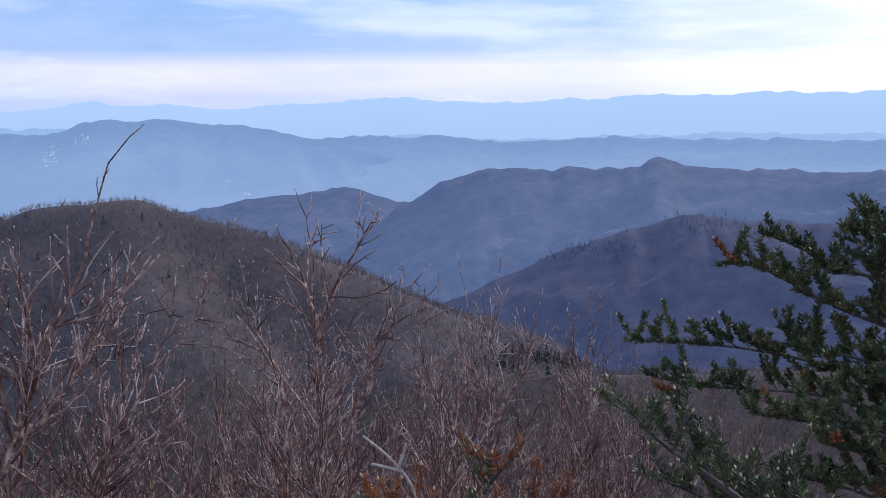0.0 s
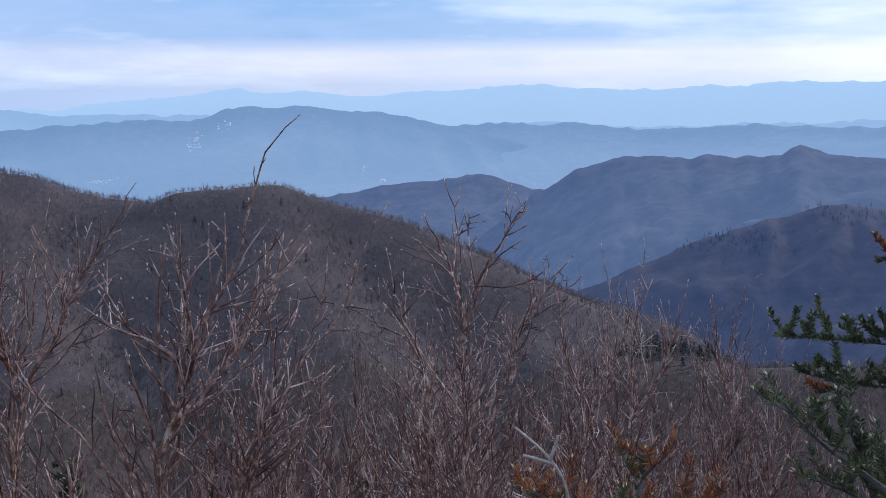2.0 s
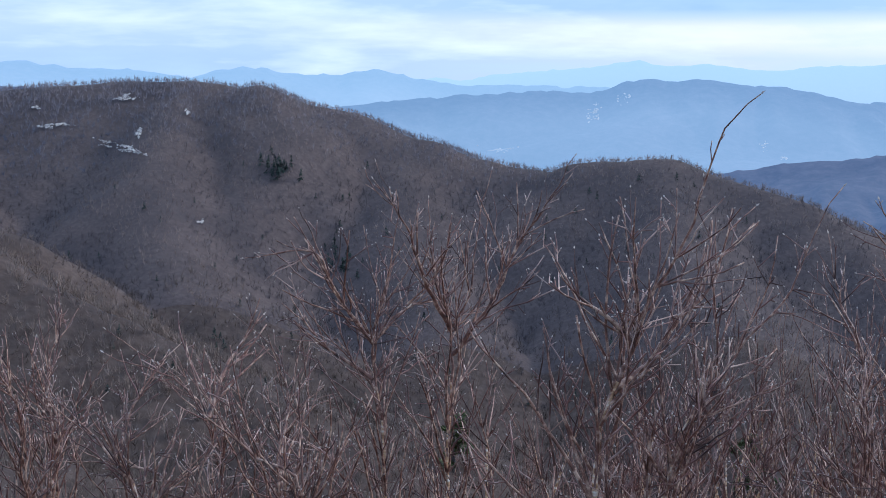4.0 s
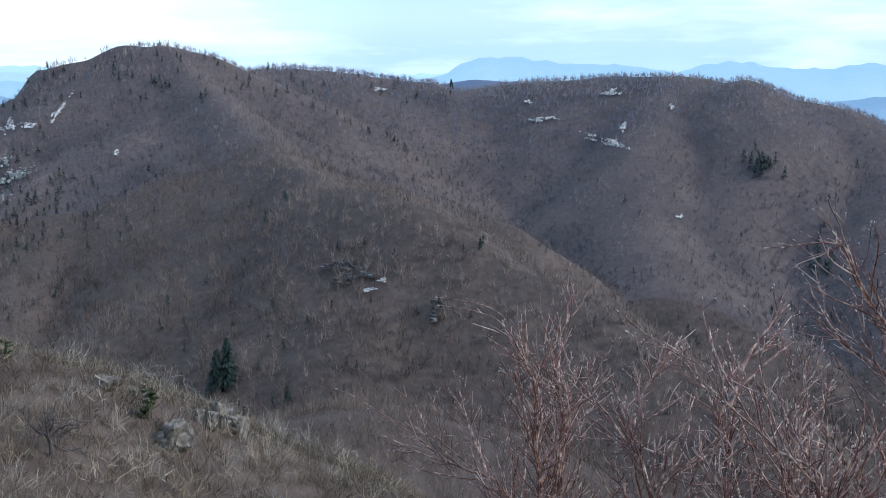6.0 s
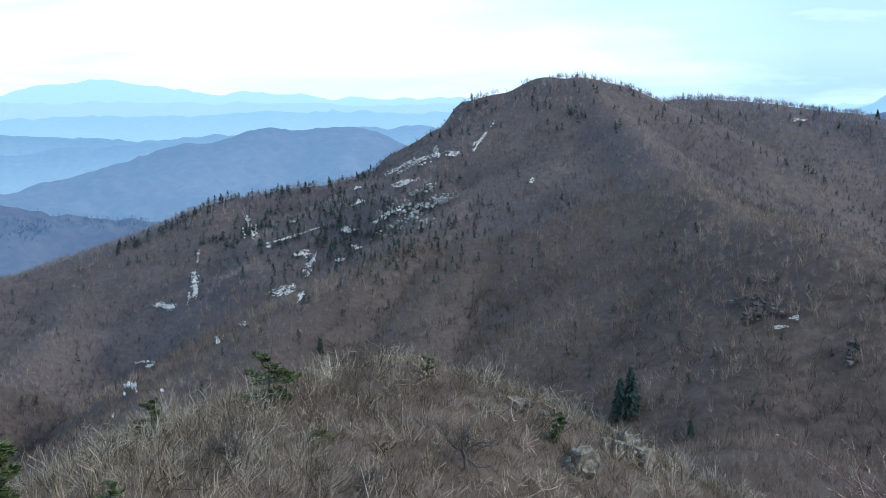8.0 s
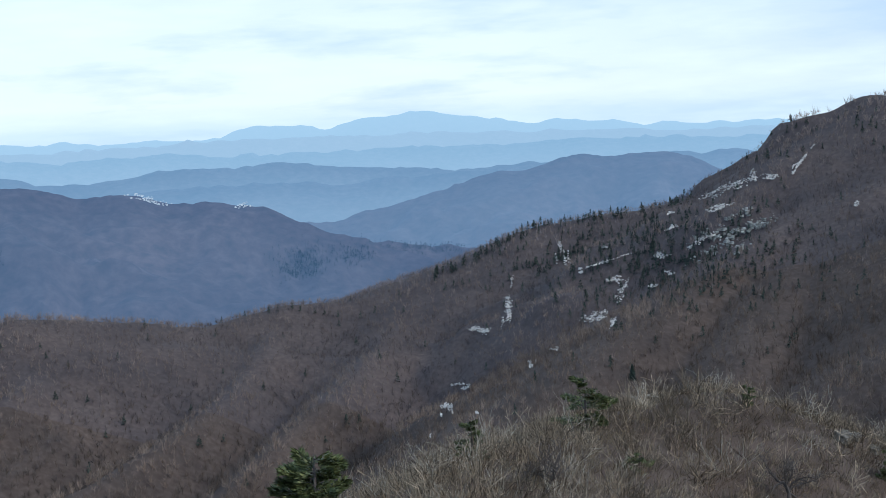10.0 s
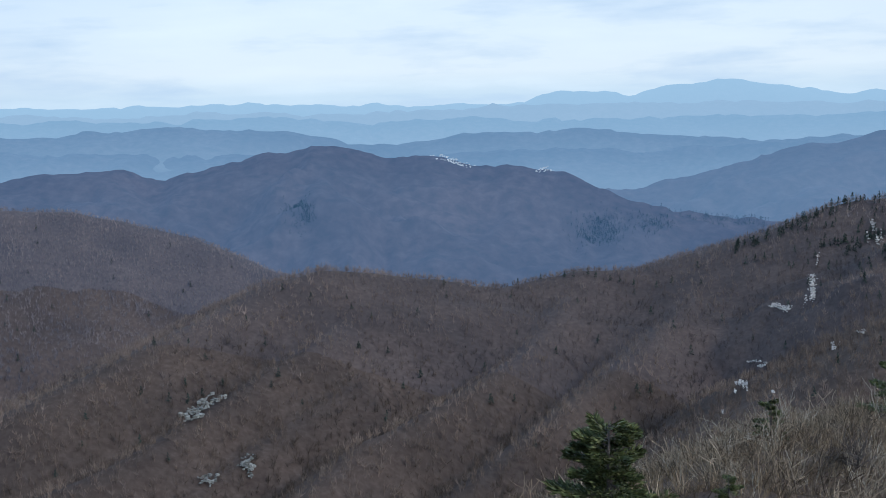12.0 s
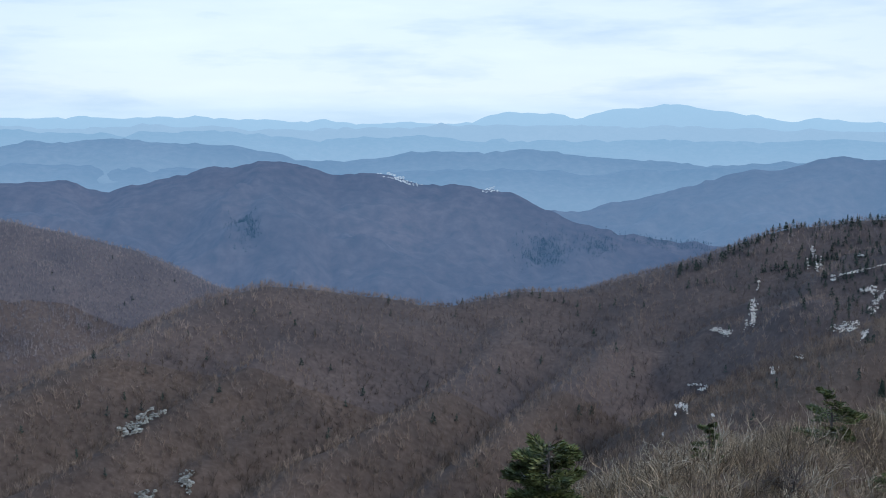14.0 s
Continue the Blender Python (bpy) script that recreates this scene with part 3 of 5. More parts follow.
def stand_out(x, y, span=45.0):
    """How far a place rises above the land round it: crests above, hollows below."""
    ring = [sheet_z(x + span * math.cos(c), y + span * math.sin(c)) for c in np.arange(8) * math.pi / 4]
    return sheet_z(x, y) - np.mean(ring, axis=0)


def blades(base, tip, width, rng):
    """Thin upright slivers, one triangle each."""
    side = rng.normal(size=base.shape)
    axis = tip - base
    side = np.cross(axis, side)
    side /= np.linalg.norm(side, axis=1, keepdims=True) + 1e-9
    side *= width[:, None] * 0.5
    v = np.stack([base - side, base + side, tip], 1).reshape(-1, 3)
    return v, np.arange(len(v)).reshape(-1, 3)


def woods(name, label, count, near, far, az0, az1, height, stems, mat, seed, width=0.11, keep=None, crown=0.42, trunk=0.22, vary=0.1, relief_shade=0.0, thin=0.75, fade=0.0):
    """Leafless trees: a bole and a vase of rising twigs each."""
    rng = np.random.default_rng(seed)
    x, y = np.zeros(0), np.zeros(0)
    while len(x) < count:
        n = count * 3
        r = np.sqrt(rng.uniform(near ** 2, far ** 2, n))
        # thin out with distance, as far trees run together
        ok = rng.uniform(size=n) < (near / r) ** thin
        b = np.radians(rng.uniform(az0, az1, n))
        px, py = -np.sin(b) * r, np.cos(b) * r
        ok &= seen_at(px, py) | (rng.uniform(size=n) < 0.06)
        if fade:
            ok &= rng.uniform(size=n) < np.minimum((r - near) / fade, (far - r) / fade)
        if keep:
            ok &= keep(px, py, rng)
        x, y = np.append(x, px[ok]), np.append(y, py[ok])
    x, y = x[:count], y[:count]
    z = sheet_z(x, y) - 0.2
    h = height * rng.uniform(0.6, 1.25, count) * (1 + 0.25 * rough(x, y, 60, 2, 2))
    root = np.stack([x, y, z], -1)
    base, tip, wide = [], [], []
    fork = root + np.stack([0 * h, 0 * h, h * trunk], -1)
    for k in range(stems):
        a = rng.uniform(0, 2 * np.pi, count)
        up = rng.uniform(0.25, 1.0, count)
        out = np.sqrt(1 - up * up)
        way = np.stack([np.cos(a) * out * crown, np.sin(a) * out * crown, up * (1 - trunk)], -1) * h[:, None]
        if k == 0:
            start, end = root, fork + way * 0.6
        else:
            start = fork + way * rng.uniform(-0.1, 0.55, count)[:, None]
            end = fork + way * rng.uniform(0.85, 1.2, count)[:, None] + rng.normal(size=(count, 3)) * (0.06 * h)[:, None]
        base.append(start), tip.append(end)
        wide.append(width * h / height * (1.5 if k == 0 else rng.uniform(0.6, 1.4, count)))
    v, f = blades(np.concatenate(base), np.concatenate(tip), np.concatenate(wide), rng)
    ob = link_mesh(name, v, f, mat)
    own = np.clip(rng.normal(1.0, vary, count) + vary * 1.6 * rough(x, y, 45, 3, 12), 0.45, 1.8)
    # shading of the relief put into the tree tint: crests lighter, hollows darker
    if relief_shade:
        own = own * (1 + relief_shade * np.clip(stand_out(x, y) / 7, -1, 1))
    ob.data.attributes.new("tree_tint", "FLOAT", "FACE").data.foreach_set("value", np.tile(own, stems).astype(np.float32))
    return tagged(ob, label, "woods", kind="stuff")


# bearing, height angle, width and height in degrees, slant, number of blocks
SNOW_A = [
    (73.97, -6.42, 0.37, 0.94, 10, 6), (76.53, -8.59, 0.42, 1.31, -5, 9), (77.68, -9.83, 0.89, 0.31, 0, 6), (78.78, -12.39, 0.47, 0.23, 0, 4),
    (79.44, -13.42, 0.23, 0.42, 0, 3), (75.6, -11.53, 0.26, 0.26, 0, 3), (74.52, -10.91, 0.37, 0.16, 0, 3), (72.55, -9.43, 1.20, 0.31, 20, 8),
    (71.64, -9.62, 0.26, 0.57, -30, 4), (71.37, -8.4, 0.37, 0.68, -20, 5), (71.75, -7.77, 0.73, 0.23, 0, 5), (69.55, -6.65, 0.73, 0.26, 0, 6),
    (69.16, -7.59, 0.26, 0.21, 0, 3), (69.84, -8.04, 0.63, 0.16, 20, 4),
]
SNOW_B = [
    (67.6, -6.03, 0.89, 0.26, 25, 7), (66.38, -3.67, 1.93, 0.26, 20, 12), (66.79, -4.59, 1.04, 0.21, 15, 7), (65.31, -3.17, 0.21, 0.57, -10, 4),
    (64.56, -3.28, 0.63, 0.16, 0, 4), (63.38, -2.77, 0.89, 0.16, 50, 6), (69.03, -4.76, 0.26, 0.13, 0, 2), (72.0, -6.23, 0.23, 0.13, 0, 2),
    (72.1, -6.94, 1.41, 0.10, 15, 6), (73.12, -7.26, 0.31, 0.16, 0, 2), (68.95, -5.38, 0.52, 0.21, 30, 3), (60.93, -4.56, 0.16, 0.18, 0, 2),
    (49.06, -10.72, 0.37, 0.13, 0, 3), (49.64, -11.15, 0.68, 0.08, 5, 5),
]
SNOW_C = [
    (79.7, -13.44, 0.21, 0.47, 0, 4), (78.2, -13.7, 0.16, 0.16, 0, 2), (80.44, -14.72, 0.10, 0.16, 0, 2), (38.79, -4.21, 1.51, 0.23, -15, 9),
    (41.47, -3.25, 0.89, 0.16, 0, 5), (37.99, -3.55, 0.21, 0.37, -30, 4), (49.0, -1.85, 0.42, 0.16, 0, 3), (35.33, -7.61, 0.16, 0.21, 0, 2),
    (38.47, -2.01, 0.94, 0.16, 15, 5), (35.79, -2.64, 0.21, 0.21, 0, 2), (42.31, -2.44, 0.37, 0.10, 0, 2),
]
SCREES = [(66.3, -5.75, 2.6, 0.75, 28), (104.7, -14.0, 1.8, 0.55, 25), (102.8, -16.6, 0.9, 0.9, 30), (104.8, -17.3, 1.3, 0.4, 15)]


def unsnowed(px, py, rng):
    """Away from the open snow and boulder fields."""
    r = np.hypot(px, py)
    az, el = np.degrees(np.arctan2(-px, py)), np.degrees(np.arctan2(sheet_z(px, py) + 1.5 - EYE, r))
    free = np.ones(px.shape, bool)
    for a, e, wide, high, tilt in [q[:5] for q in SNOW_A + SNOW_B + SNOW_C] + SCREES:
        c, w = math.cos(radians(tilt)), math.sin(radians(tilt))
        u, v = (a - az) * c + (el - e + 0.1) * w, (el - e + 0.1) * c - (a - az) * w
        free &= ((u / (0.5 * wide + 0.06)) ** 2 + (v / (0.5 * high + 0.16)) ** 2 > 1) | (rng.uniform(size=px.shape) < 0.25)
    return free


def on_knoll(px, py, rng):
    return sheet_z(px, py) > -0.42 * np.hypot(px, py) + 0.4


woods("bare_woodland", "leafless brown oak woods covering the near spurs", 29000, 200, 680, -23, 122, 5.2, 15, TWIGS, 1, 0.165, unsnowed, vary=0.17, relief_shade=0.38, fade=130)
woods("bare_woodland", "leafless grey-brown oak and birch woods covering the ridges", 28000, 550, 960, -23, 122, 4.8, 12, FAR_TWIGS, 11, 0.2, unsnowed, vary=0.16, relief_shade=0.38, fade=130)
woods("bare_woodland", "leafless grey woods on the farther ridges in thin haze", 19000, 820, 1190, -23, 122, 4.8, 9, DEEP_TWIGS, 12, 0.25, unsnowed, vary=0.15, relief_shade=0.38, fade=130)
woods("bare_woodland", "leafless scrubby trees on the lower slopes", 9500, 60, 380, -23, 122, 2.4, 22, TWIGS, 2, 0.04, None, vary=0.1, relief_shade=0.12)
woods("bare_woodland", "leafless thickets on the low ridge behind the shoulder", 5500, 80, 190, 24, 63, 2.3, 20, TWIGS, 14, 0.035, None, vary=0.14, thin=0.0)
woods("low_scrub", "low brown heath and dry bushes covering the shoulder", 9500, 25, 58, 47, 98, 0.8, 20, SHRUBS, 6, 0.016, on_knoll, 0.75, 0.08, 0.38, thin=0.0)
woods("dry_grass", "tufts of tawny dead grass between the bushes", 7000, 25, 58, 47, 98, 0.45, 12, STRAW, 5, 0.02, on_knoll, 0.7, 0.1, 0.3, thin=0.0)


# ---- building with parts ----
def part(name, verts, faces, mat, parent, label="", smooth=True):
    """One mesh object under a thing or a part."""
    ob = link_mesh(name, verts, faces, mat, smooth)
    ob.parent = parent
    if label:
        tagged(ob, label)
    return ob


def thing(name, label, category, group="", where=(0, 0, 0)):
    ob = new(name)
    ob.empty_display_size = 0.1
    ob.location = where
    return tagged(ob, label, category, group)


class Shape:
    """Vertices and faces of one part as it grows."""

    def __init__(self):
        self.v, self.f = [], []

    def tube(self, points, radii, sides=5):
        first = len(self.v)
        n = len(points)
        for i, (p, r) in enumerate(zip(points, radii)):
            axis = (points[min(i + 1, n - 1)] - points[max(i - 1, 0)]).normalized()
            s = axis.cross(Vector((0.31, 0.87, 0.39))).normalized()
            t = axis.cross(s)
            for k in range(sides):
                c = 2 * math.pi * k / sides
                self.v.append(p + (s * math.cos(c) + t * math.sin(c)) * r)
        for i in range(n - 1):
            for k in range(sides):
                a, b = first + i * sides + k, first + i * sides + (k + 1) % sides
                self.f.append((a, b, b + sides, a + sides))
        self.f.append(tuple(first + (n - 1) * sides + k for k in range(sides)))

    def ribbon(self, points, radii, rng):
        """A flat strip for twigs too thin to show their roundness."""
        first = len(self.v)
        s = (points[-1] - points[0]).cross(Vector((rng.gauss(0, 1), rng.gauss(0, 1), rng.gauss(0, 1)))).normalized()
        for p, r in zip(points, radii):
            self.v += [p - s * r, p + s * r]
        for i in range(len(points) - 1):
            a = first + 2 * i
            self.f.append((a, a + 1, a + 3, a + 2))

    def bead(self, p, axis, length, radius):
        """A pointed bud."""
        first = len(self.v)
        s = axis.cross(Vector((0.3, 0.8, 0.5))).normalized()
        t = axis.cross(s)
        self.v.append(p)
        for k in range(3):
            c = 2.094 * k
            self.v.append(p + axis * length * 0.45 + (s * math.cos(c) + t * math.sin(c)) * radius)
        self.v.append(p + axis * length)
        for k in range(3):
            a, b = first + 1 + k, first + 1 + (k + 1) % 3
            self.f += [(first, b, a), (first + 4, a, b)]

    def sliver(self, base, tip, side):
        first = len(self.v)
        self.v += [base - side, base + side, tip]
        self.f.append((first, first + 1, first + 2))

    def blade(self, base, tip, side, bulge=0.45):
        first = len(self.v)
        mid = base.lerp(tip, bulge)
        self.v += [base, mid - side, mid + side, tip]
        self.f.append((first, first + 1, first + 3, first + 2))

    def put(self, name, mat, parent, label="", smooth=True):
        if not self.f:
            return None
        return part(name, [p - Vector(parent.location) for p in self.v], self.f, mat, parent, label, smooth)


def smooth_line(points, step=0.06):
    """A smooth curve through the points."""
    p = [Vector(q) for q in points]
    p = [p[0] * 2 - p[1]] + p + [p[-1] * 2 - p[-2]]
    out = []
    for a, b, c, d in zip(p, p[1:], p[2:], p[3:]):
        n = max(2, int((c - b).length / step))
        for i in range(n):
            t = i / n
            out.append(0.5 * (2 * b + (c - a) * t + (2 * a - 5 * b + 4 * c - d) * t * t + (3 * b - a - 3 * c + d) * t ** 3))
    out.append(p[-2])
    return out


def spread(rng, axis, angle):
    """A direction leaning from the axis by the angle, to any side."""
    s = axis.cross(Vector((rng.gauss(0, 1), rng.gauss(0, 1), rng.gauss(0, 1)))).normalized()
    return (axis * math.cos(angle) + s * math.sin(angle)).normalized()


def grow(rng, start, way, length, wobble, lift, step):
    """A crooked branch that bends up towards the light."""
    pts, p, d = [start], start.copy(), way.copy()
    n = max(3, int(length / step))
    for _ in range(n):
        d = (d + Vector((rng.gauss(0, wobble), rng.gauss(0, wobble), rng.gauss(0, wobble) + lift))).normalized()
        p = p + d * (length / n)
        pts.append(p.copy())
    return pts


def birch(label, stems, thick, seed, bushy=1.0, group="birches below the summit", white=0.62, coarse=False):
    """A slender birch: pale feet, ruddy stems, dark budded twigs."""
    rng = random.Random(seed)
    foot = Vector(stems[0][0])
    foot.z = ground_z(foot.x, foot.y) - 0.05
    root = thing("birch_tree", label, "tree", group, foot)
    twig, bud = Shape(), Shape()
    drawn = []
    for i, stem in enumerate(stems):
        pts = list(stem)
        s = Vector(pts[0])
        near = min((p for d in drawn for p in d), key=lambda p: (p - s).length, default=None)
        lean = (s - Vector(pts[1])).normalized()
        if near is None or (near - s).length > 0.25:
            pts = [tuple(foot), tuple(foot.lerp(s, 0.55) + Vector((-lean.x, -lean.y, 0)) * 0.04)] + pts
            own_foot = True
        else:
            pts[0] = tuple(near)
            own_foot = False
        line = smooth_line(pts, 0.13 if coarse else 0.05)
        drawn.append(line)
        length = sum((b - a).length for a, b in zip(line, line[1:]))
        r0 = 1.05 * thick * (1.0 if i == 0 else 0.85 if own_foot else 0.5)
        n = len(line)
        radii = [r0 * (1 - k / (n - 1)) ** 1.15 + 0.0018 for k in range(n)]
        line = [p + Vector((rng.gauss(0, 1), rng.gauss(0, 1), rng.gauss(0, 0.5))) * 0.004 for p in line]
        shape = Shape()
        sides = 5 if coarse else 7
        shape.tube(line, radii, sides)
        ob = shape.put("trunk" if own_foot else "limb", BARK, root)
        ob.data.materials.append(LIMB)
        for k, face in enumerate(ob.data.polygons):
            u = k / sides / n + rng.gauss(0, 0.06)
            face.material_index = 0 if own_foot and u < white else 1
        # long limbs fanning up beside the stem, knobbly branchlets on all of them
        wood = [(line, radii, length, 0.22 if own_foot else 0.06)]
        for _ in range(int(length / (0.24 if coarse else 0.072) * bushy)):
            u = rng.uniform(0.2 if own_foot else 0.06, 0.84)
            k = min(n - 2, int(u * (n - 1)))
            size = min(0.8, (1 - u) * length * 0.5 + 0.12) * rng.uniform(0.5, 1.0)
            way = spread(rng, (line[k + 1] - line[k]).normalized(), radians(rng.uniform(18, 42)))
            b = grow(rng, line[k], way, size, 0.1, 0.07, 0.16 if coarse else 0.07)
            rb = min(radii[k] * 0.75, 0.0032 + 0.0054 * size)
            sizes = [max(0.0022, rb * (1 - 0.6 * q / len(b))) for q in range(len(b))]
            if coarse:
                twig.ribbon(b, [1.3 * q for q in sizes], rng)
            else:
                shape = Shape()
                shape.tube(b, sizes, 5)
                shape.put("limb", LIMB, root)
            wood.append((b, sizes, size, 0.12))
        for axis_line, thickness, reach, low_end in wood:
            main = axis_line is line
            for _ in range(int(reach / (0.22 if coarse else 0.115) * bushy)):
                u = low_end + (0.97 - low_end) * rng.random() ** 0.85
                k = min(len(axis_line) - 2, int(u * (len(axis_line) - 1)))
                axis = (axis_line[k + 1] - axis_line[k]).normalized()
                size = (0.3 * (1 - u) * min(1.0, reach + 0.2) + 0.06) * rng.choice((0.5, 0.8, 1.1, 1.5))
                if main and u > 0.8:
                    size *= 0.5
                b = grow(rng, axis_line[k], spread(rng, axis, radians(rng.uniform(26, 52))), size, 0.14, 0.08, 0.12 if coarse else 0.045)
                rb = min(thickness[k] * 0.85, 0.0026 + 0.005 * size)
                sizes = [max(0.002, rb * (1 - 0.5 * q / len(b))) for q in range(len(b))]
                if coarse:
                    twig.ribbon(b, [1.25 * q for q in sizes], rng)
                    continue
                twig.tube(b, sizes, 4)
                bud.bead(b[-1], (b[-1] - b[-2]).normalized(), rng.uniform(0.008, 0.013), 0.0034)
                for q in range(1, len(b) - 1):
                    # short spurs at the joints, each with a bud
                    if rng.random() < 0.5:
                        way = spread(rng, (b[q + 1] - b[q]).normalized(), radians(rng.uniform(35, 70)))
                        end = b[q] + way * (rng.uniform(0.012, 0.03) if rng.random() < 0.6 else rng.uniform(0.04, 0.1))
                        twig.tube([b[q], end], [0.0025, 0.002], 3)
                        bud.bead(end, way, rng.uniform(0.007, 0.012), rng.uniform(0.0026, 0.0034))
        bud.bead(line[-1], (line[-1] - line[-2]).normalized(), 0.02, 0.004)
    tagged(twig.put("twig_tangle", TWIG, root, "thin dark leafless twigs"), kind="stuff")
    tagged(bud.put("bud_scatter", BUD, root, "small pale buds", False), kind="stuff")
    return root


# ---- birches on the slope below the summit ----
birch("tall slender birch with a bent tip, leafless and budded", [
    [(-1.36, 4.21, 0.35), (-1.29, 4.26, 0.63), (-1.23, 4.28, 0.84), (-1.12, 4.29, 1.04), (-1.06, 4.28, 1.23), (-1.02, 4.25, 1.36), (-0.96, 4.22, 1.44), (-0.89, 4.19, 1.51)],
    [(-1.15, 4.37, 0.3), (-1.06, 4.48, 0.5), (-0.96, 4.57, 0.69), (-0.84, 4.65, 0.85), (-0.77, 4.72, 1.07), (-0.71, 4.77, 1.19)],
    [(-1.27, 4.29, 0.49), (-1.24, 4.4, 0.63), (-1.17, 4.51, 0.76), (-1.1, 4.61, 0.85), (-1.06, 4.72, 1.03), (-1.0, 4.8, 1.11)],
    [(-1.27, 4.23, 0.69), (-1.3, 4.21, 0.78), (-1.41, 4.15, 0.87), (-1.48, 4.1, 0.98)],
], 0.0195, 40)
birch("upright leafless birch with a forked top", [
    [(-0.47, 5.17, 0.05), (-0.48, 5.18, 0.45), (-0.49, 5.14, 0.77), (-0.49, 5.08, 1.05), (-0.53, 5.0, 1.26)],
    [(-0.49, 5.22, 0.66), (-0.43, 5.2, 0.84), (-0.35, 5.16, 1.0), (-0.25, 5.12, 1.17)],
    [(-0.5, 5.24, 0.75), (-0.55, 5.21, 0.93), (-0.63, 5.17, 1.11)],
], 0.0136, 41)
birch("leaning leafless birch with tan bark", [
    [(-0.66, 5.43, -0.05), (-0.69, 5.56, 0.21), (-0.82, 5.63, 0.36), (-0.98, 5.7, 0.54), (-1.05, 5.76, 0.65)],
    [(-0.68, 5.49, 0.13), (-0.68, 5.62, 0.39), (-0.81, 5.73, 0.66), (-0.87, 5.83, 0.89)],
], 0.0168, 42)
birch("leafless birch with a long bough reaching sideways", [
    [(-0.52, 5.83, -0.17), (-0.5, 5.91, 0.09), (-0.34, 5.97, 0.28), (-0.21, 6.03, 0.51), (0.03, 6.06, 0.65)],
    [(-0.34, 5.97, 0.28), (-0.31, 6.09, 0.49), (-0.17, 6.2, 0.69), (-0.07, 6.29, 0.81)],
], 0.0168, 43)
birch("leafless birch with a white bole and ruddy crown", [
    [(-0.02, 6.84, -0.37), (0.04, 6.96, -0.13), (0.16, 7.09, 0.18), (0.13, 7.19, 0.47), (0.08, 7.28, 0.73)],
    [(0.04, 6.91, -0.12), (-0.1, 7.14, 0.16), (-0.17, 7.36, 0.56)],
], 0.0160, 44)
birch("pale-stemmed leafless birch with two tall stems", [
    [(0.2, 6.63, -0.36), (0.23, 6.77, -0.05), (0.24, 6.89, 0.22), (0.29, 6.99, 0.5), (0.3, 7.08, 0.79)],
    [(0.22, 6.71, -0.09), (0.37, 6.79, 0.13), (0.46, 6.87, 0.38), (0.52, 6.94, 0.59)],
], 0.0176, 45)
birch("thin leafless birches farther down the slope", [
    [(0.95, 9.03, -1.21), (1.04, 9.2, -0.8), (1.03, 9.37, -0.31), (1.16, 9.49, 0.12), (1.26, 9.55, 0.24)],
    [(1.03, 9.2, -0.6), (0.95, 9.33, -0.3), (0.93, 9.46, 0.09)],
    [(1.26, 9.0, -1.2), (1.37, 9.29, -0.7), (1.44, 9.55, -0.18)],
], 0.0176, 46)
birch("leafless birch forking into a wide crown", [
    [(-2.43, 5.44, -0.14), (-2.45, 5.55, 0.14), (-2.49, 5.61, 0.36), (-2.44, 5.7, 0.52), (-2.43, 5.78, 0.84), (-2.4, 5.85, 1.09)],
    [(-2.48, 5.58, 0.37), (-2.55, 5.48, 0.58), (-2.61, 5.38, 0.87), (-2.7, 5.25, 1.08)],
    [(-2.45, 5.56, 0.24), (-2.3, 5.63, 0.51), (-2.2, 5.67, 0.76), (-2.07, 5.69, 0.96), (-1.95, 5.71, 1.18)],
    [(-2.48, 5.58, 0.37), (-2.63, 5.73, 0.61), (-2.74, 5.89, 0.93)],
], 0.0208, 47)
birch("dark-twigged leafless birch forking low down", [
    [(-2.61, 5.16, -0.06), (-2.66, 5.18, 0.16), (-2.69, 5.21, 0.37), (-2.65, 5.25, 0.6), (-2.62, 5.3, 0.92), (-2.71, 5.27, 1.15)],
    [(-2.66, 5.15, 0.38), (-2.79, 5.06, 0.6), (-2.85, 4.99, 0.79), (-3.06, 4.78, 0.78)],
    [(-2.7, 5.24, 0.36), (-2.62, 5.49, 0.53), (-2.52, 5.73, 0.65)],
    [(-2.77, 5.16, 0.21), (-2.94, 5.17, 0.37), (-3.13, 5.18, 0.61)],
], 0.0160, 48)
birch("birch with an orange-brown bole and low wide boughs", [
    [(-4.49, 5.02, -0.73), (-4.48, 4.99, -0.56), (-4.53, 5.01, -0.15), (-4.58, 4.93, 0.09), (-4.65, 4.81, 0.25), (-4.78, 4.58, 0.32)],
    [(-4.52, 5.03, -0.64), (-4.49, 5.24, -0.43), (-4.6, 5.33, -0.22), (-4.76, 5.34, -0.04)],
    [(-4.8, 5.11, -0.83), (-5.08, 4.96, -0.67), (-5.31, 4.83, -0.5), (-5.53, 4.69, -0.35), (-5.64, 4.62, -0.29)],
    [(-4.9, 5.05, -0.77), (-5.14, 5.15, -0.53), (-5.37, 5.25, -0.26)],
], 0.0208, 49, 0.95, white=0.5)
birch("pale birch leaning over the slope, leafless", [
    [(-3.44, 4.55, -0.32), (-3.61, 4.58, -0.11), (-3.76, 4.58, 0.02), (-3.92, 4.56, 0.16), (-4.03, 4.61, 0.38)],
    [(-3.42, 4.69, -0.35), (-3.51, 4.79, -0.25), (-3.72, 4.79, -0.21), (-4.02, 4.68, -0.2)],
    [(-3.58, 4.54, -0.1), (-3.64, 4.76, 0.08), (-3.64, 5.01, 0.27)],
], 0.0200, 50, 0.95, white=0.5)
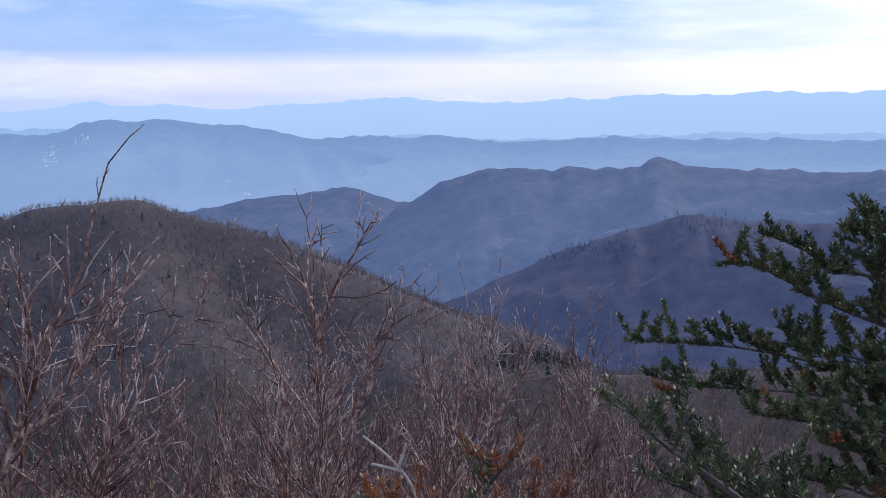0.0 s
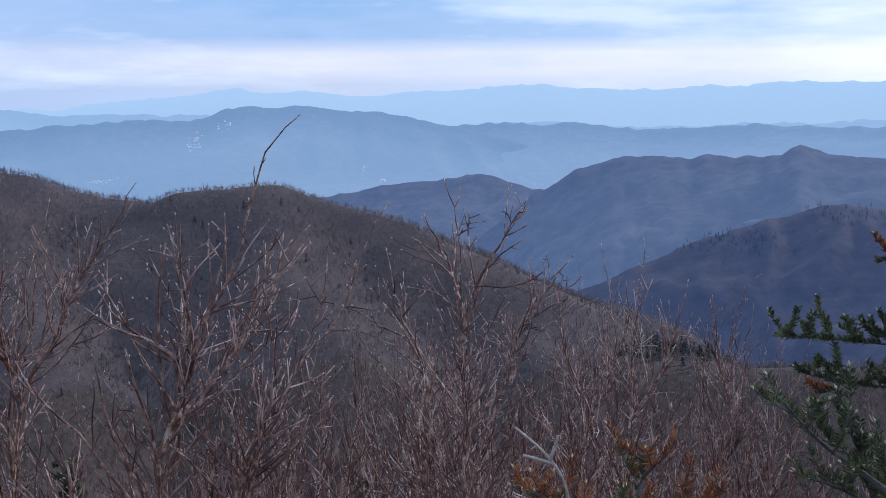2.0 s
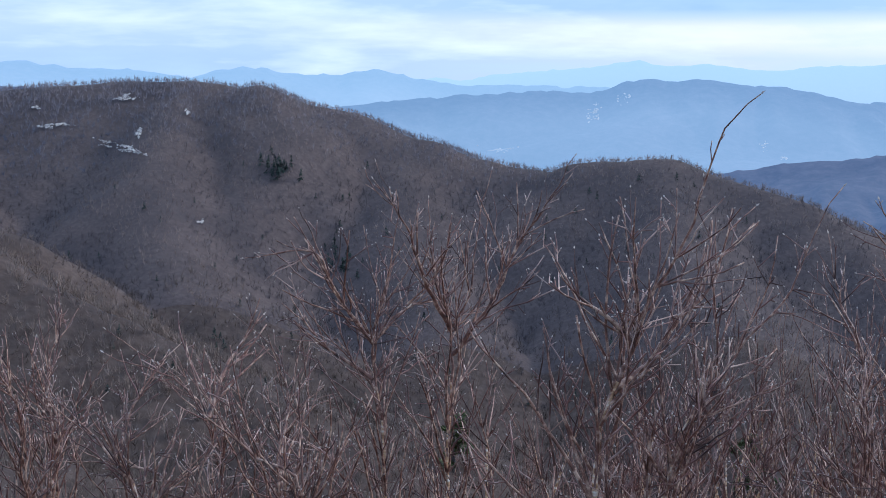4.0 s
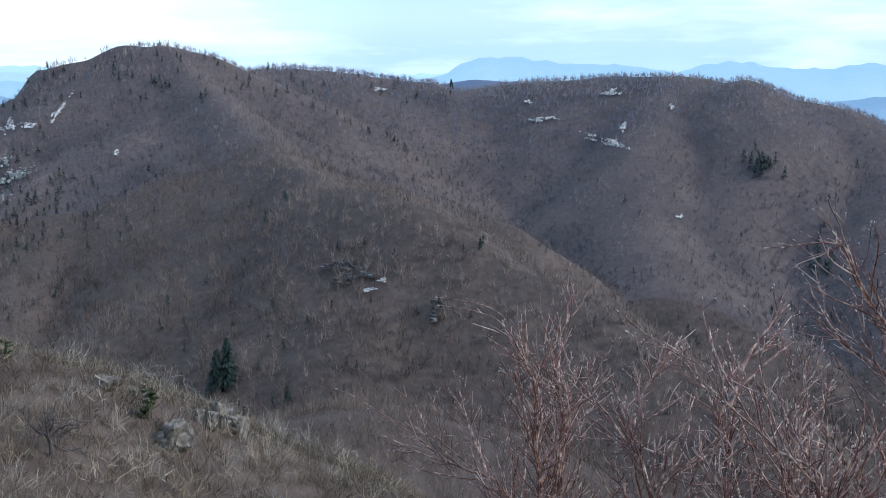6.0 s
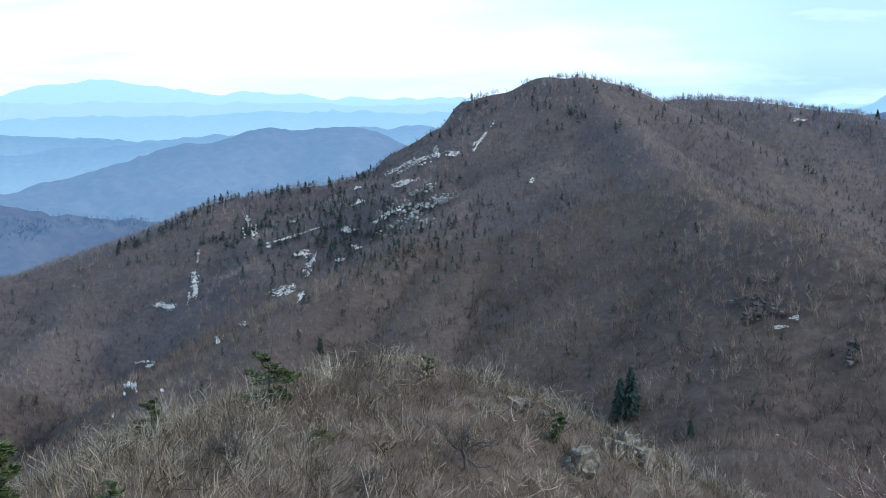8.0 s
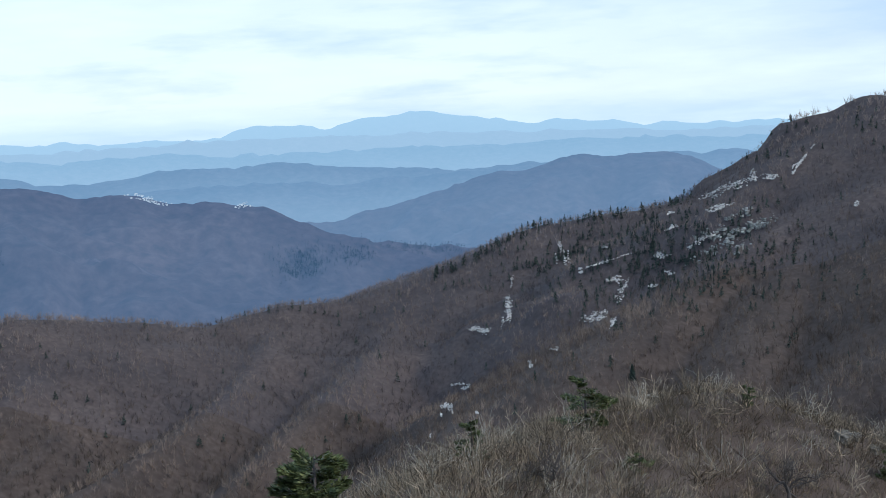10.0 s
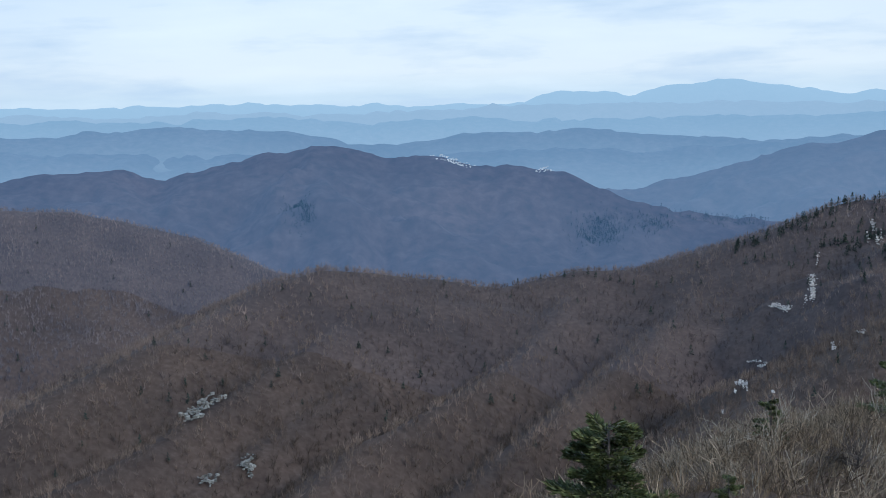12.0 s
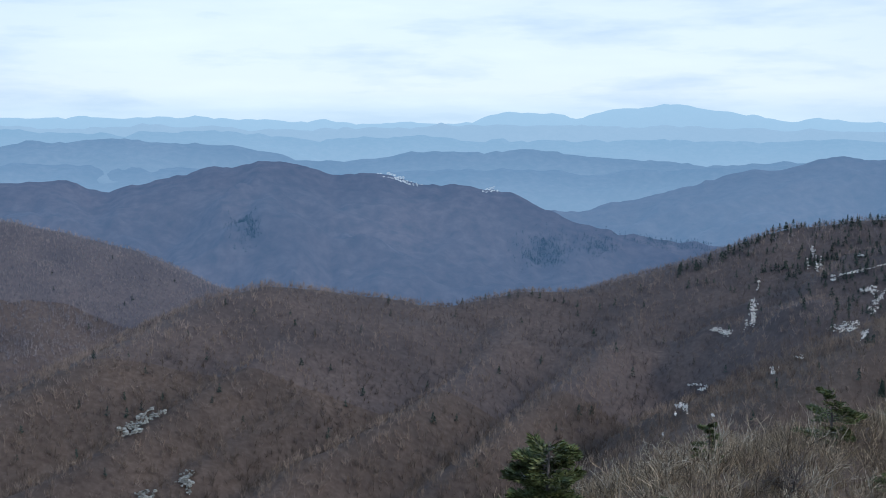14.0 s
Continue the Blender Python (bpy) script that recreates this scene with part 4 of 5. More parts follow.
birch("crooked birch with long arching boughs, leafless", [
    [(-2.71, 4.48, -0.11), (-2.82, 4.63, 0.01), (-2.88, 4.82, 0.19), (-3.04, 4.95, 0.43)],
    [(-2.36, 4.03, 0.1), (-2.53, 4.04, 0.22), (-2.73, 4.03, 0.34), (-2.88, 4.03, 0.47), (-3.12, 3.95, 0.55)],
    [(-2.73, 4.03, 0.34), (-2.8, 4.27, 0.49), (-2.82, 4.53, 0.61)],
    [(-3.03, 4.5, -0.2), (-3.11, 4.64, -0.04), (-3.27, 4.69, 0.04)],
], 0.0184, 51, 0.95, white=0.5)
birch("low spreading birch with orange bark, leafless", [
    [(-4.74, 5.47, -0.42), (-4.9, 5.42, -0.17), (-5.01, 5.38, 0.02), (-5.13, 5.3, 0.15), (-5.34, 5.1, 0.21)],
    [(-4.71, 5.52, -0.36), (-4.86, 5.58, -0.08), (-4.88, 5.72, 0.15), (-4.96, 5.8, 0.35)],
], 0.0160, 52, 0.95, white=0.5)
birch("leafless birch with upright pale stems", [
    [(-3.44, 5.68, -0.32), (-3.49, 5.81, -0.12), (-3.61, 5.88, 0.09), (-3.83, 5.86, 0.26)],
    [(-3.63, 5.34, -0.24), (-3.77, 5.33, 0.01), (-3.97, 5.24, 0.18), (-4.11, 5.16, 0.3)],
], 0.0160, 53, 0.95, white=0.5)


def thicket(count, seed):
    """Young birches crowding the slope farther down."""
    rng = random.Random(seed)
    models = []
    for k in range(5):
        stems = []
        for j in range(3):
            p, d, pts = Vector((0, 0, 0)), spread(rng, Vector((0, 0, 1)), rng.uniform(0.04, 0.3)), []
            p = p + d * (0.5 + 0.4 * j)
            for _ in range(5):
                pts.append(tuple(p + Vector((0, 0, 500))))
                d = (d + Vector((rng.gauss(0, 0.13), rng.gauss(0, 0.13), 0.08))).normalized()
                p = p + d * rng.uniform(0.55, 0.75)
            stems.append(pts)
        models.append(stems)
    made = []
    for k, stems in enumerate(models):
        az, r = (-7, 3, 13, 22, 31)[k], (11, 9, 10.5, 9, 11)[k]
        x, y, _ = at(az, 0, r)
        z = ground_z(x, y)
        made.append(birch("young leafless birch in the thicket on the slope", [[(q[0] + x, q[1] + y, q[2] - 500 + z) for q in s] for s in stems], 0.024, seed + 50 + k, 1.0, "birch thicket", 0.72, True))
    for _ in range(count):
        az = rng.uniform(-15, 17) if rng.random() < 0.72 else rng.uniform(17, 48)
        r = rng.uniform(6.5, 17)
        top = np.interp(az, (-16, -6, 0, 12, 25, 36, 50), (-10.6, -8.4, -7.2, -8.8, -12.8, -16, -17.5)) - abs(rng.gauss(0, 1.6))
        x, y, z = at(az, top, r)
        foot = ground_z(x, y)
        size = (z - foot) / 4.0
        if not 0.45 < size < 1.7:
            continue
        ob = copy_thing(rng.choice(made), Matrix.Translation((x, y, foot - 0.05)) @ Matrix.Rotation(rng.uniform(0, 6.28), 4, "Z") @ Matrix.Diagonal((size * 0.9, size * 0.9, size, 1)))


thicket(120, 7)


def bushes(name, label, count, height, mat, seed, az0=48, az1=93, r0=15, r1=62, vary=0.3, keep=on_knoll, width=0.007):
    """Tangled leafless bushes: crooked forking stems, many times over."""
    rng, pick = np.random.default_rng(seed), random.Random(seed)
    models = []
    for _ in range(7):
        shape = Shape()
        for _ in range(6):
            a = pick.uniform(0, 6.283)
            b = grow(pick, Vector((math.cos(a), math.sin(a), 0)) * 0.12, spread(pick, Vector((0, 0, 1)), pick.uniform(0.1, 0.95)), pick.uniform(0.6, 1.05), 0.3, 0.06, 0.2)
            shape.ribbon(b, [1.5 * width * (1 - 0.5 * q / len(b)) for q in range(len(b))], pick)
            for j in range(1, len(b) - 1):
                for _ in range(pick.choice((1, 1, 2, 2))):
                    c = grow(pick, b[j], spread(pick, (b[j + 1] - b[j]).normalized(), pick.uniform(0.4, 1.1)), pick.uniform(0.2, 0.5), 0.3, 0.06, 0.25)
                    shape.ribbon(c, [0.8 * width] * len(c), pick)
        models.append((np.array([tuple(q) for q in shape.v]), np.array(shape.f)))
    verts, faces, tint, total, made = [], [], [], 0, 0
    while made < count:
        r, b = math.sqrt(rng.uniform(r0 ** 2, r1 ** 2)), radians(rng.uniform(az0, az1))
        x, y = -math.sin(b) * r, math.cos(b) * r
        one = np.array([x]), np.array([y])
        if not keep(*one, rng)[0] or not seen_at(*one)[0]:
            continue
        v, f = models[made % 7]
        h = height * rng.uniform(0.55, 1.25)
        c, q = math.cos(made), math.sin(made)
        moved = np.stack([v[:, 0] * c - v[:, 1] * q, v[:, 0] * q + v[:, 1] * c, v[:, 2]], -1) * h
        verts.append(moved + (x, y, ground_z(x, y) - 0.03))
        faces.append(f + total)
        tint.append(np.full(len(f), np.clip(rng.normal(1, vary), 0.4, 2.2)))
        total += len(v)
        made += 1
    ob = link_mesh(name, np.concatenate(verts), np.concatenate(faces), mat)
    ob.data.attributes.new("tree_tint", "FLOAT", "FACE").data.foreach_set("value", np.concatenate(tint).astype(np.float32))
    return tagged(ob, label, "scrub", kind="stuff")


bushes("dry_scrub", "dense tangled brown leafless scrub on the near shoulder", 1400, 1.05, SHRUBS, 3, az1=98, r0=26, r1=56, vary=0.4, width=0.0062)
bushes("pale_scrub", "whitish bare bushes standing among brown scrub", 260, 1.15, PALE_STEMS, 4, 50, 97, 26, 56, 0.2, on_knoll, 0.0044)


# ---- firs ----
def needles(rng, shape, line, start, gap, length, width, flat=0.5):
    """Needles standing all round a shoot, pointing forward."""
    n = len(line)
    for a, b in zip(line[int(start * (n - 1)):-1], line[int(start * (n - 1)) + 1:]):
        axis = (b - a)
        size = axis.length
        axis.normalize()
        s = axis.cross(Vector((0, 0, 1))).normalized()
        t = s.cross(axis)
        for _ in range(max(1, int(size / gap))):
            p = a + axis * rng.uniform(0, size)
            c = rng.uniform(-0.5, 3.64)
            out = s * math.cos(c) + t * math.sin(c) * (0.55 + flat)
            way = (axis * rng.uniform(0.45, 0.9) + out).normalized()
            l = length * rng.uniform(0.7, 1.15)
            shape.blade(p, p + way * l, way.cross(Vector((rng.gauss(0, 1), rng.gauss(0, 1), rng.gauss(0, 1)))).normalized() * width)


def bough(root, points, seed, dense=1.0, reach=0.34, leaf=NEEDLES, gap=0.0013, length=0.024, width=0.0019, bare=0.3, tip_share=0.3, rust=0.0, thick=0.012, upright=0.35):
    """A fir bough: woody axis, flat side sprays, needles on the young shoots."""
    rng = random.Random(seed)
    line = smooth_line(points, 0.04)
    n = len(line)
    wood, leaves, brown, ends = Shape(), Shape(), Shape(), Shape()
    wood.tube(line, [thick * (1 - 0.85 * k / n) for k in range(n)], 5)
    needles(rng, leaves, line, 0.75, gap, length, width)
    k, side = int(bare * n), 1
    total = sum((b - a).length for a, b in zip(line, line[1:]))
    while k < n - 1:
        u = k / n
        axis = (line[k + 1] - line[k]).normalized()
        flat = axis.cross(Vector((0, 0, 1))).normalized() * side
        way = (axis * rng.uniform(0.5, 1.0) + flat + Vector((0, 0, rng.uniform(-0.35, 0.75)))).normalized()
        size = (reach * (1.1 - u) + 0.05) * rng.uniform(0.6, 1.15)
        b = grow(rng, line[k], way, size, 0.10, 0.07, 0.03)
        wood.tube(b, [0.0042 * (1 - 0.7 * j / len(b)) for j in range(len(b))], 4)
        shoots = [(b, 0.35)]
        for j in range(1, len(b) - 1):
            if rng.random() < 0.95 * dense:
                a2 = (b[j + 1] - b[j]).normalized()
                f2 = a2.cross(Vector((0, 0, 1))).normalized() * rng.choice((-1, 1))
                c = grow(rng, b[j], (a2 + f2 * rng.uniform(0.4, 1.0) + Vector((0, 0, rng.uniform(0.0, 2.2) * upright))).normalized(), rng.choice((0.03, 0.05, 0.08, 0.12)), 0.12, 0.15, 0.02)
                wood.tube(c, [0.0022] * len(c), 3)
                shoots.append((c, 0.1))
        for c, from_u in shoots:
            needles(rng, brown if rng.random() < rust * (0.4 + u) else leaves, c, from_u, gap, length, width)
            if rng.random() < tip_share:
                ends.bead(c[-1], (c[-1] - c[-2]).normalized(), 0.014, 0.004)
        side = -side
        k += max(1, int(rng.uniform(0.6, 1.3) * 0.026 / dense / (total / n)))
    ob = wood.put("bough", FIR_BARK, root)
    shift = Vector(root.location)
    for shape, name, mat, lab in ((leaves, "needles", leaf, "short dark green needles"), (brown, "withered_needles", RUST, "rusty orange dead needles"), (ends, "tip_scatter", TIP, "pale straw-coloured shoot tips")):
        if shape.f:
            tagged(part(name, [p - shift for p in shape.v], shape.f, mat, ob, lab, False), kind="stuff")
    return ob


def fir(label, trunk, boughs, seed, **kw):
    root = thing("fir_tree", label, "tree", "", trunk[0])
    shape = Shape()
    line = smooth_line(trunk, 0.1)
    shape.tube(line, [kw.pop("bole", 0.05) * (1 - 0.8 * k / len(line)) for k in range(len(line))], 8)
    shape.put("trunk", FIR_BARK, root)
    for k, pts in enumerate(boughs):
        bough(root, pts, seed + k, **kw)
    return root


fir("tall dark green fir with layered boughs and yellowing tips", [(1.98, 4.6, ground_z(1.98, 4.6)), (1.97, 4.6, 0.0), (1.93, 4.58, 1.2), (1.95, 4.6, 2.3)], [
    [(1.94, 4.6, 0.68), (1.81, 4.6, 0.71), (1.52, 4.6, 0.81), (1.29, 4.6, 0.9), (1.14, 4.6, 0.98), (1.01, 4.6, 1.04), (0.9, 4.6, 1.04)],
    [(1.94, 4.6, 0.8), (1.71, 4.6, 0.87), (1.45, 4.63, 0.98), (1.29, 4.66, 1.03), (1.2, 4.69, 1.08), (1.07, 4.72, 1.14)],
    [(1.94, 4.6, 0.88), (1.8, 4.6, 0.94), (1.56, 4.55, 1.08), (1.41, 4.5, 1.16), (1.35, 4.45, 1.21)],
    [(1.94, 4.6, 0.84), (1.7, 4.6, 0.9), (1.49, 4.64, 1.05), (1.39, 4.68, 1.1), (1.32, 4.72, 1.12)],
    [(1.95, 4.6, 0.42), (1.82, 4.6, 0.48), (1.58, 4.74, 0.56), (1.39, 4.88, 0.63), (1.12, 5.02, 0.67), (0.88, 5.16, 0.67), (0.7, 5.3, 0.65)],
    [(1.95, 4.6, 0.46), (1.82, 4.6, 0.52), (1.58, 4.65, 0.66), (1.45, 4.7, 0.69), (1.27, 4.75, 0.73), (1.1, 4.8, 0.73)],
    [(1.95, 4.6, 0.35), (1.82, 4.6, 0.4), (1.57, 4.7, 0.49), (1.31, 4.8, 0.55), (1.1, 4.9, 0.55), (0.85, 5.0, 0.55), (0.78, 5.1, 0.58)],
    [(1.96, 4.6, 0.22), (1.83, 4.6, 0.29), (1.52, 4.56, 0.44), (1.32, 4.52, 0.51), (1.12, 4.48, 0.55), (0.98, 4.44, 0.58)],
    [(1.96, 4.6, 0.15), (1.83, 4.6, 0.21), (1.55, 4.52, 0.35), (1.33, 4.44, 0.45), (1.17, 4.36, 0.51)],
    [(1.95, 4.6, 0.5), (1.81, 4.6, 0.6), (1.62, 4.6, 0.75), (1.48, 4.6, 0.85), (1.43, 4.6, 0.88)],
    [(1.96, 4.6, 0.05), (1.84, 4.6, 0.11), (1.52, 4.54, 0.23), (1.27, 4.48, 0.33), (1.08, 4.42, 0.38)],
], 300, rust=0.025, reach=0.22, bare=0.2, dense=2.0, gap=0.0010, length=0.026, width=0.003, upright=0.3)
fir("young fir with dense dark needles and straw-coloured tips", [(0.85, 3.35, ground_z(0.85, 3.35)), (0.84, 3.35, 0.2), (0.82, 3.33, 0.55)], [
    [(0.78, 3.27, 0.59), (0.6, 3.27, 0.73), (0.47, 3.24, 0.83), (0.38, 3.2, 0.93)],
    [(0.83, 3.34, 0.45), (0.68, 3.36, 0.6), (0.56, 3.36, 0.68), (0.46, 3.34, 0.72)],
    [(0.83, 3.34, 0.4), (0.72, 3.22, 0.52), (0.62, 3.14, 0.6), (0.55, 3.1, 0.66)],
    [(0.83, 3.34, 0.5), (0.86, 3.25, 0.6), (0.84, 3.15, 0.66)],
    [(0.83, 3.34, 0.42), (0.78, 3.42, 0.56), (0.72, 3.5, 0.63), (0.62, 3.55, 0.66)],
], 340, dense=1.4, reach=0.2, tip_share=0.8, bare=0.15, bole=0.02)
fir("small fir with bleached dead twigs and rusty needles", [(-0.02, 3.42, ground_z(-0.02, 3.42)), (-0.02, 3.42, 0.1), (-0.02, 3.41, 0.5)], [
    [(-0.02, 3.41, 0.42), (-0.06, 3.4, 0.55), (-0.12, 3.38, 0.63), (-0.15, 3.36, 0.66)],
    [(-0.02, 3.41, 0.42), (0.06, 3.42, 0.56), (0.1, 3.43, 0.68), (0.105, 3.44, 0.75)],
    [(-0.02, 3.41, 0.4), (0.1, 3.42, 0.52), (0.2, 3.42, 0.6), (0.26, 3.42, 0.62)],
    [(-0.02, 3.41, 0.38), (0.12, 3.38, 0.48), (0.24, 3.37, 0.54)],
    [(-0.02, 3.41, 0.38), (0.0, 3.35, 0.5), (0.03, 3.3, 0.56)],
], 360, dense=1.2, reach=0.1, rust=0.75, tip_share=0.7, bole=0.018, thick=0.008)


def dead_twig(lines, seed):
    """A forked, barkless, bleached shoot."""
    root = thing("dead_shoot", "bleached dead shoot forking above the small fir", "twig", "", (-0.06, 3.41, 0.5))
    for pts in lines:
        shape = Shape()
        line = smooth_line(pts, 0.02)
        shape.tube(line, [0.0046 * (1 - 0.35 * k / len(line)) for k in range(len(line))], 6)
        shape.put("twig", DEAD, root)
    return root


dead_twig([[(-0.06, 3.41, 0.5), (-0.08, 3.4, 0.66), (-0.13, 3.4, 0.74), (-0.2, 3.39, 0.805)],
           [(-0.11, 3.4, 0.715), (-0.15, 3.39, 0.73), (-0.18, 3.38, 0.74)],
           [(-0.12, 3.4, 0.72), (-0.105, 3.4, 0.76), (-0.1, 3.4, 0.785)]], 1)


# ---- things on the slopes ----
FIRST = int(np.searchsorted(rings, 20))
STEPS = rings[FIRST:int(np.searchsorted(rings, 1095))]


def spot(az, el):
    """The first ground that the eye meets on that bearing at that height angle."""
    b = radians(az)
    z = sheet_z(-math.sin(b) * STEPS, math.cos(b) * STEPS)
    hit = np.nonzero((z - EYE) / STEPS >= math.tan(radians(el)))[0]
    r = 800.0
    if len(hit):
        k = hit[0]
        r = STEPS[k]
        if k:
            g = (z[k - 1:k + 1] - EYE) / STEPS[k - 1:k + 1] - math.tan(radians(el))
            r = STEPS[k - 1] + (STEPS[k] - STEPS[k - 1]) * float(g[0] / (g[0] - g[1]))
    x, y = -math.sin(b) * r, math.cos(b) * r
    return Vector((x, y, ground_z(x, y))), r


def lump(shape, p, size, rng, flat=0.6):
    """A rough angular stone or clod."""
    first = len(shape.v)
    for dz, k, o in ((-0.5, 5, 0.9), (0.25, 5, 0.85)):
        for j in range(k):
            c = 6.283 * j / k + dz + rng.uniform(-0.3, 0.3)
            q = o * rng.uniform(0.65, 1.25)
            shape.v.append(p + Vector((math.cos(c) * q, math.sin(c) * q, dz + rng.uniform(-0.15, 0.3))) * size * Vector((1, 1, flat)).length / 1.5)
    shape.v.append(p + Vector((rng.uniform(-0.2, 0.2), rng.uniform(-0.2, 0.2), rng.uniform(0.6, 0.95))) * size * flat * 1.3)
    for j in range(5):
        a, b = first + j, first + (j + 1) % 5
        shape.f += [(a, b, b + 5, a + 5), (a + 5, b + 5, first + 10)]


def patch(name, label, category, group, az, el, wide, high, tilt, count, mat, seed, size):
    """A cluster of pale blocks and old snow lying on the slope."""
    rng = random.Random(seed)
    middle, r = spot(az, el)
    root = thing(name, label, category, group, middle)
    shape = Shape()
    c, s = math.cos(radians(tilt)), math.sin(radians(tilt))
    drifts = [(rng.gauss(0, 0.34), rng.gauss(0, 0.34)) for _ in range(3 + count // 25)]
    for _ in range(count):
        du, dv = rng.choice(drifts)
        u, v = (du + rng.gauss(0, 0.11)) * wide, (dv + rng.gauss(0, 0.13)) * high
        p, q = spot(az - (u * c - v * s), el + u * s + v * c)
        if abs(q - r) > 0.25 * r:
            continue
        lump(shape, p + Vector((0, 0, 1.9)), size * rng.choice((0.4, 0.6, 0.8, 1.3)) * r / 800, rng, 0.42)
    if shape.f:
        tagged(shape.put("rubble", mat, root, "", False), kind="stuff")
    return root


for k, (az, el, wide, high, tilt, count) in enumerate(SNOW_A + SNOW_B + SNOW_C):
    patch("snow_patch", "old white snow and pale rock lying between bare trees", "snow", "snow patches on the slopes", az, el, wide, high, tilt, int(count * 26), SNOW, 400 + k, 0.55)
patch("scree", "grey-green boulder field below the snow gully", "rocks", "", 66.3, -5.75, 2.6, 0.75, 28, 300, SCREE, 460, 1.3)
patch("scree", "pale boulder field in a gap of the woods", "rocks", "", 104.7, -14.0, 1.8, 0.55, 25, 110, SCREE, 461, 1.5)
patch("scree", "grey boulder field among evergreens", "rocks", "", 102.8, -16.6, 0.9, 0.9, 30, 70, SCREE, 462, 1.4)
patch("scree", "small boulder field low on the slope", "rocks", "", 104.8, -17.3, 1.3, 0.4, 15, 45, SCREE, 463, 1.3)
patch("crag", "brown rocky crag among bare trees on the spur", "rocks", "", 50.6, -10.4, 2.2, 0.9, 10, 60, CRAG, 464, 2.4)
patch("crag", "grey rock face on the end of the spur", "rocks", "", 46.7, -12.4, 0.8, 1.3, 0, 24, CRAG, 465, 2.4)


def conifer_mesh(shape, p, h, rng, slivers=46, leaf=0.065, girth=0.40):
    """A dark pointed evergreen of drooping sprays."""
    for k in range(slivers):
        u = rng.uniform(0.08, 1.0)
        c = rng.uniform(0, 6.283)
        reach = girth * h * (1.05 - u) ** 0.8 * rng.uniform(0.5, 1.2) + 0.03 * h
        root = p + Vector((0, 0, u * h))
        tip = root + Vector((math.cos(c) * reach, math.sin(c) * reach, -0.25 * reach + rng.uniform(-0.03, 0.05) * h))
        shape.blade(root + Vector((0, 0, 0.06 * h)), tip, Vector((-math.sin(c), math.cos(c), rng.uniform(-0.6, 0.6))) * leaf * h, 0.6)
    shape.sliver(p + Vector((0, 0, 0.5 * h)), p + Vector((0, 0, 1.04 * h)), Vector((0.03 * h, 0.0, 0)))


def evergreens(label, places, low, high, seed):
    rng = random.Random(seed)
    shape = Shape()
    for az, el in places(rng):
        p, r = spot(az, el)
        if r < 200:
            continue
        conifer_mesh(shape, p + Vector((0, 0, 0.3)), rng.uniform(low, high) * min(1.0, r / 700 + 0.15), rng)
    ob = link_mesh("evergreen_woodland", shape.v, shape.f, FAR_GREEN)
    return tagged(ob, label, "woods", kind="stuff")


CREST = RIDGES[10][0]


def crest_el(az):
    return float(np.interp(az, [c[0] for c in CREST], [c[1] for c in CREST]))


evergreens("dark evergreens standing along the crest of the western ridge", lambda g: [(a, crest_el(a) - g.uniform(0.1, 0.45)) for a in [g.uniform(68, 80.5) for _ in range(110)]], 3.5, 6.5, 500)
evergreens("dark evergreens among the snow on the steep face", lambda g: [(g.gauss(70, 3.4), g.gauss(-6.7, 1.3)) for _ in range(520)], 3.0, 5.5, 501)
evergreens("scattered dark evergreens among the bare woods", lambda g: [(g.uniform(10, 118), g.uniform(-16.5, -5.0)) for _ in range(330)], 3.0, 5.5, 502)
evergreens("evergreens on the rocky summit", lambda g: [(g.uniform(45.5, 66), g.uniform(-2.4, -0.2)) for _ in range(110)], 3.5, 5.5, 503)
evergreens("dark evergreen stand on the far slope", lambda g: [(g.gauss(31.8, 0.5), g.gauss(-5.2, 0.3)) for _ in range(16)] + [(g.gauss(29, 0.3), g.gauss(-9.5, 0.4)) for _ in range(8)], 6.0, 9.0, 504)
evergreens("dark evergreen stand low in the valley", lambda g: [(g.gauss(-5.6, 1.5), g.gauss(-12.3, 0.25)) for _ in range(70)], 6.0, 9.0, 505)


def lone_fir(az, el, top, seed, label):
    """A single evergreen on the slope with its own bole and sprays."""
    rng = random.Random(seed)
    p, r = spot(az, el)
    h = r * (math.tan(radians(top)) - math.tan(radians(el)))
    root = thing("fir_tree", label, "tree", "lone firs on the slopes", p)
    bole, leaf = Shape(), Shape()
    bole.tube([p + Vector((0, 0, -0.3)), p + Vector((0, 0, h * 0.5)), p + Vector((0, 0, h * 0.97))], [0.02 * h, 0.013 * h, 0.003 * h], 6)
    conifer_mesh(leaf, p, h, rng, 620, 0.028, 0.3)
    bole.put("trunk", FIR_BARK, root)
    tagged(leaf.put("foliage", FAR_GREEN, root, "", False), kind="stuff")
    return root


lone_fir(56.35, -15.1, -13.0, 520, "dark fir standing with another on the slope")
lone_fir(56.85, -15.3, -13.5, 521, "dark fir beside a taller one on the slope")
lone_fir(53.6, -16.0, -15.2, 522, "small dark fir at the edge of the scrub")
lone_fir(70.9, -12.2, -11.5, 523, "single dark fir in bare woods")
lone_fir(45.8, -1.75, -1.3, 524, "single fir in the saddle of the ridge")


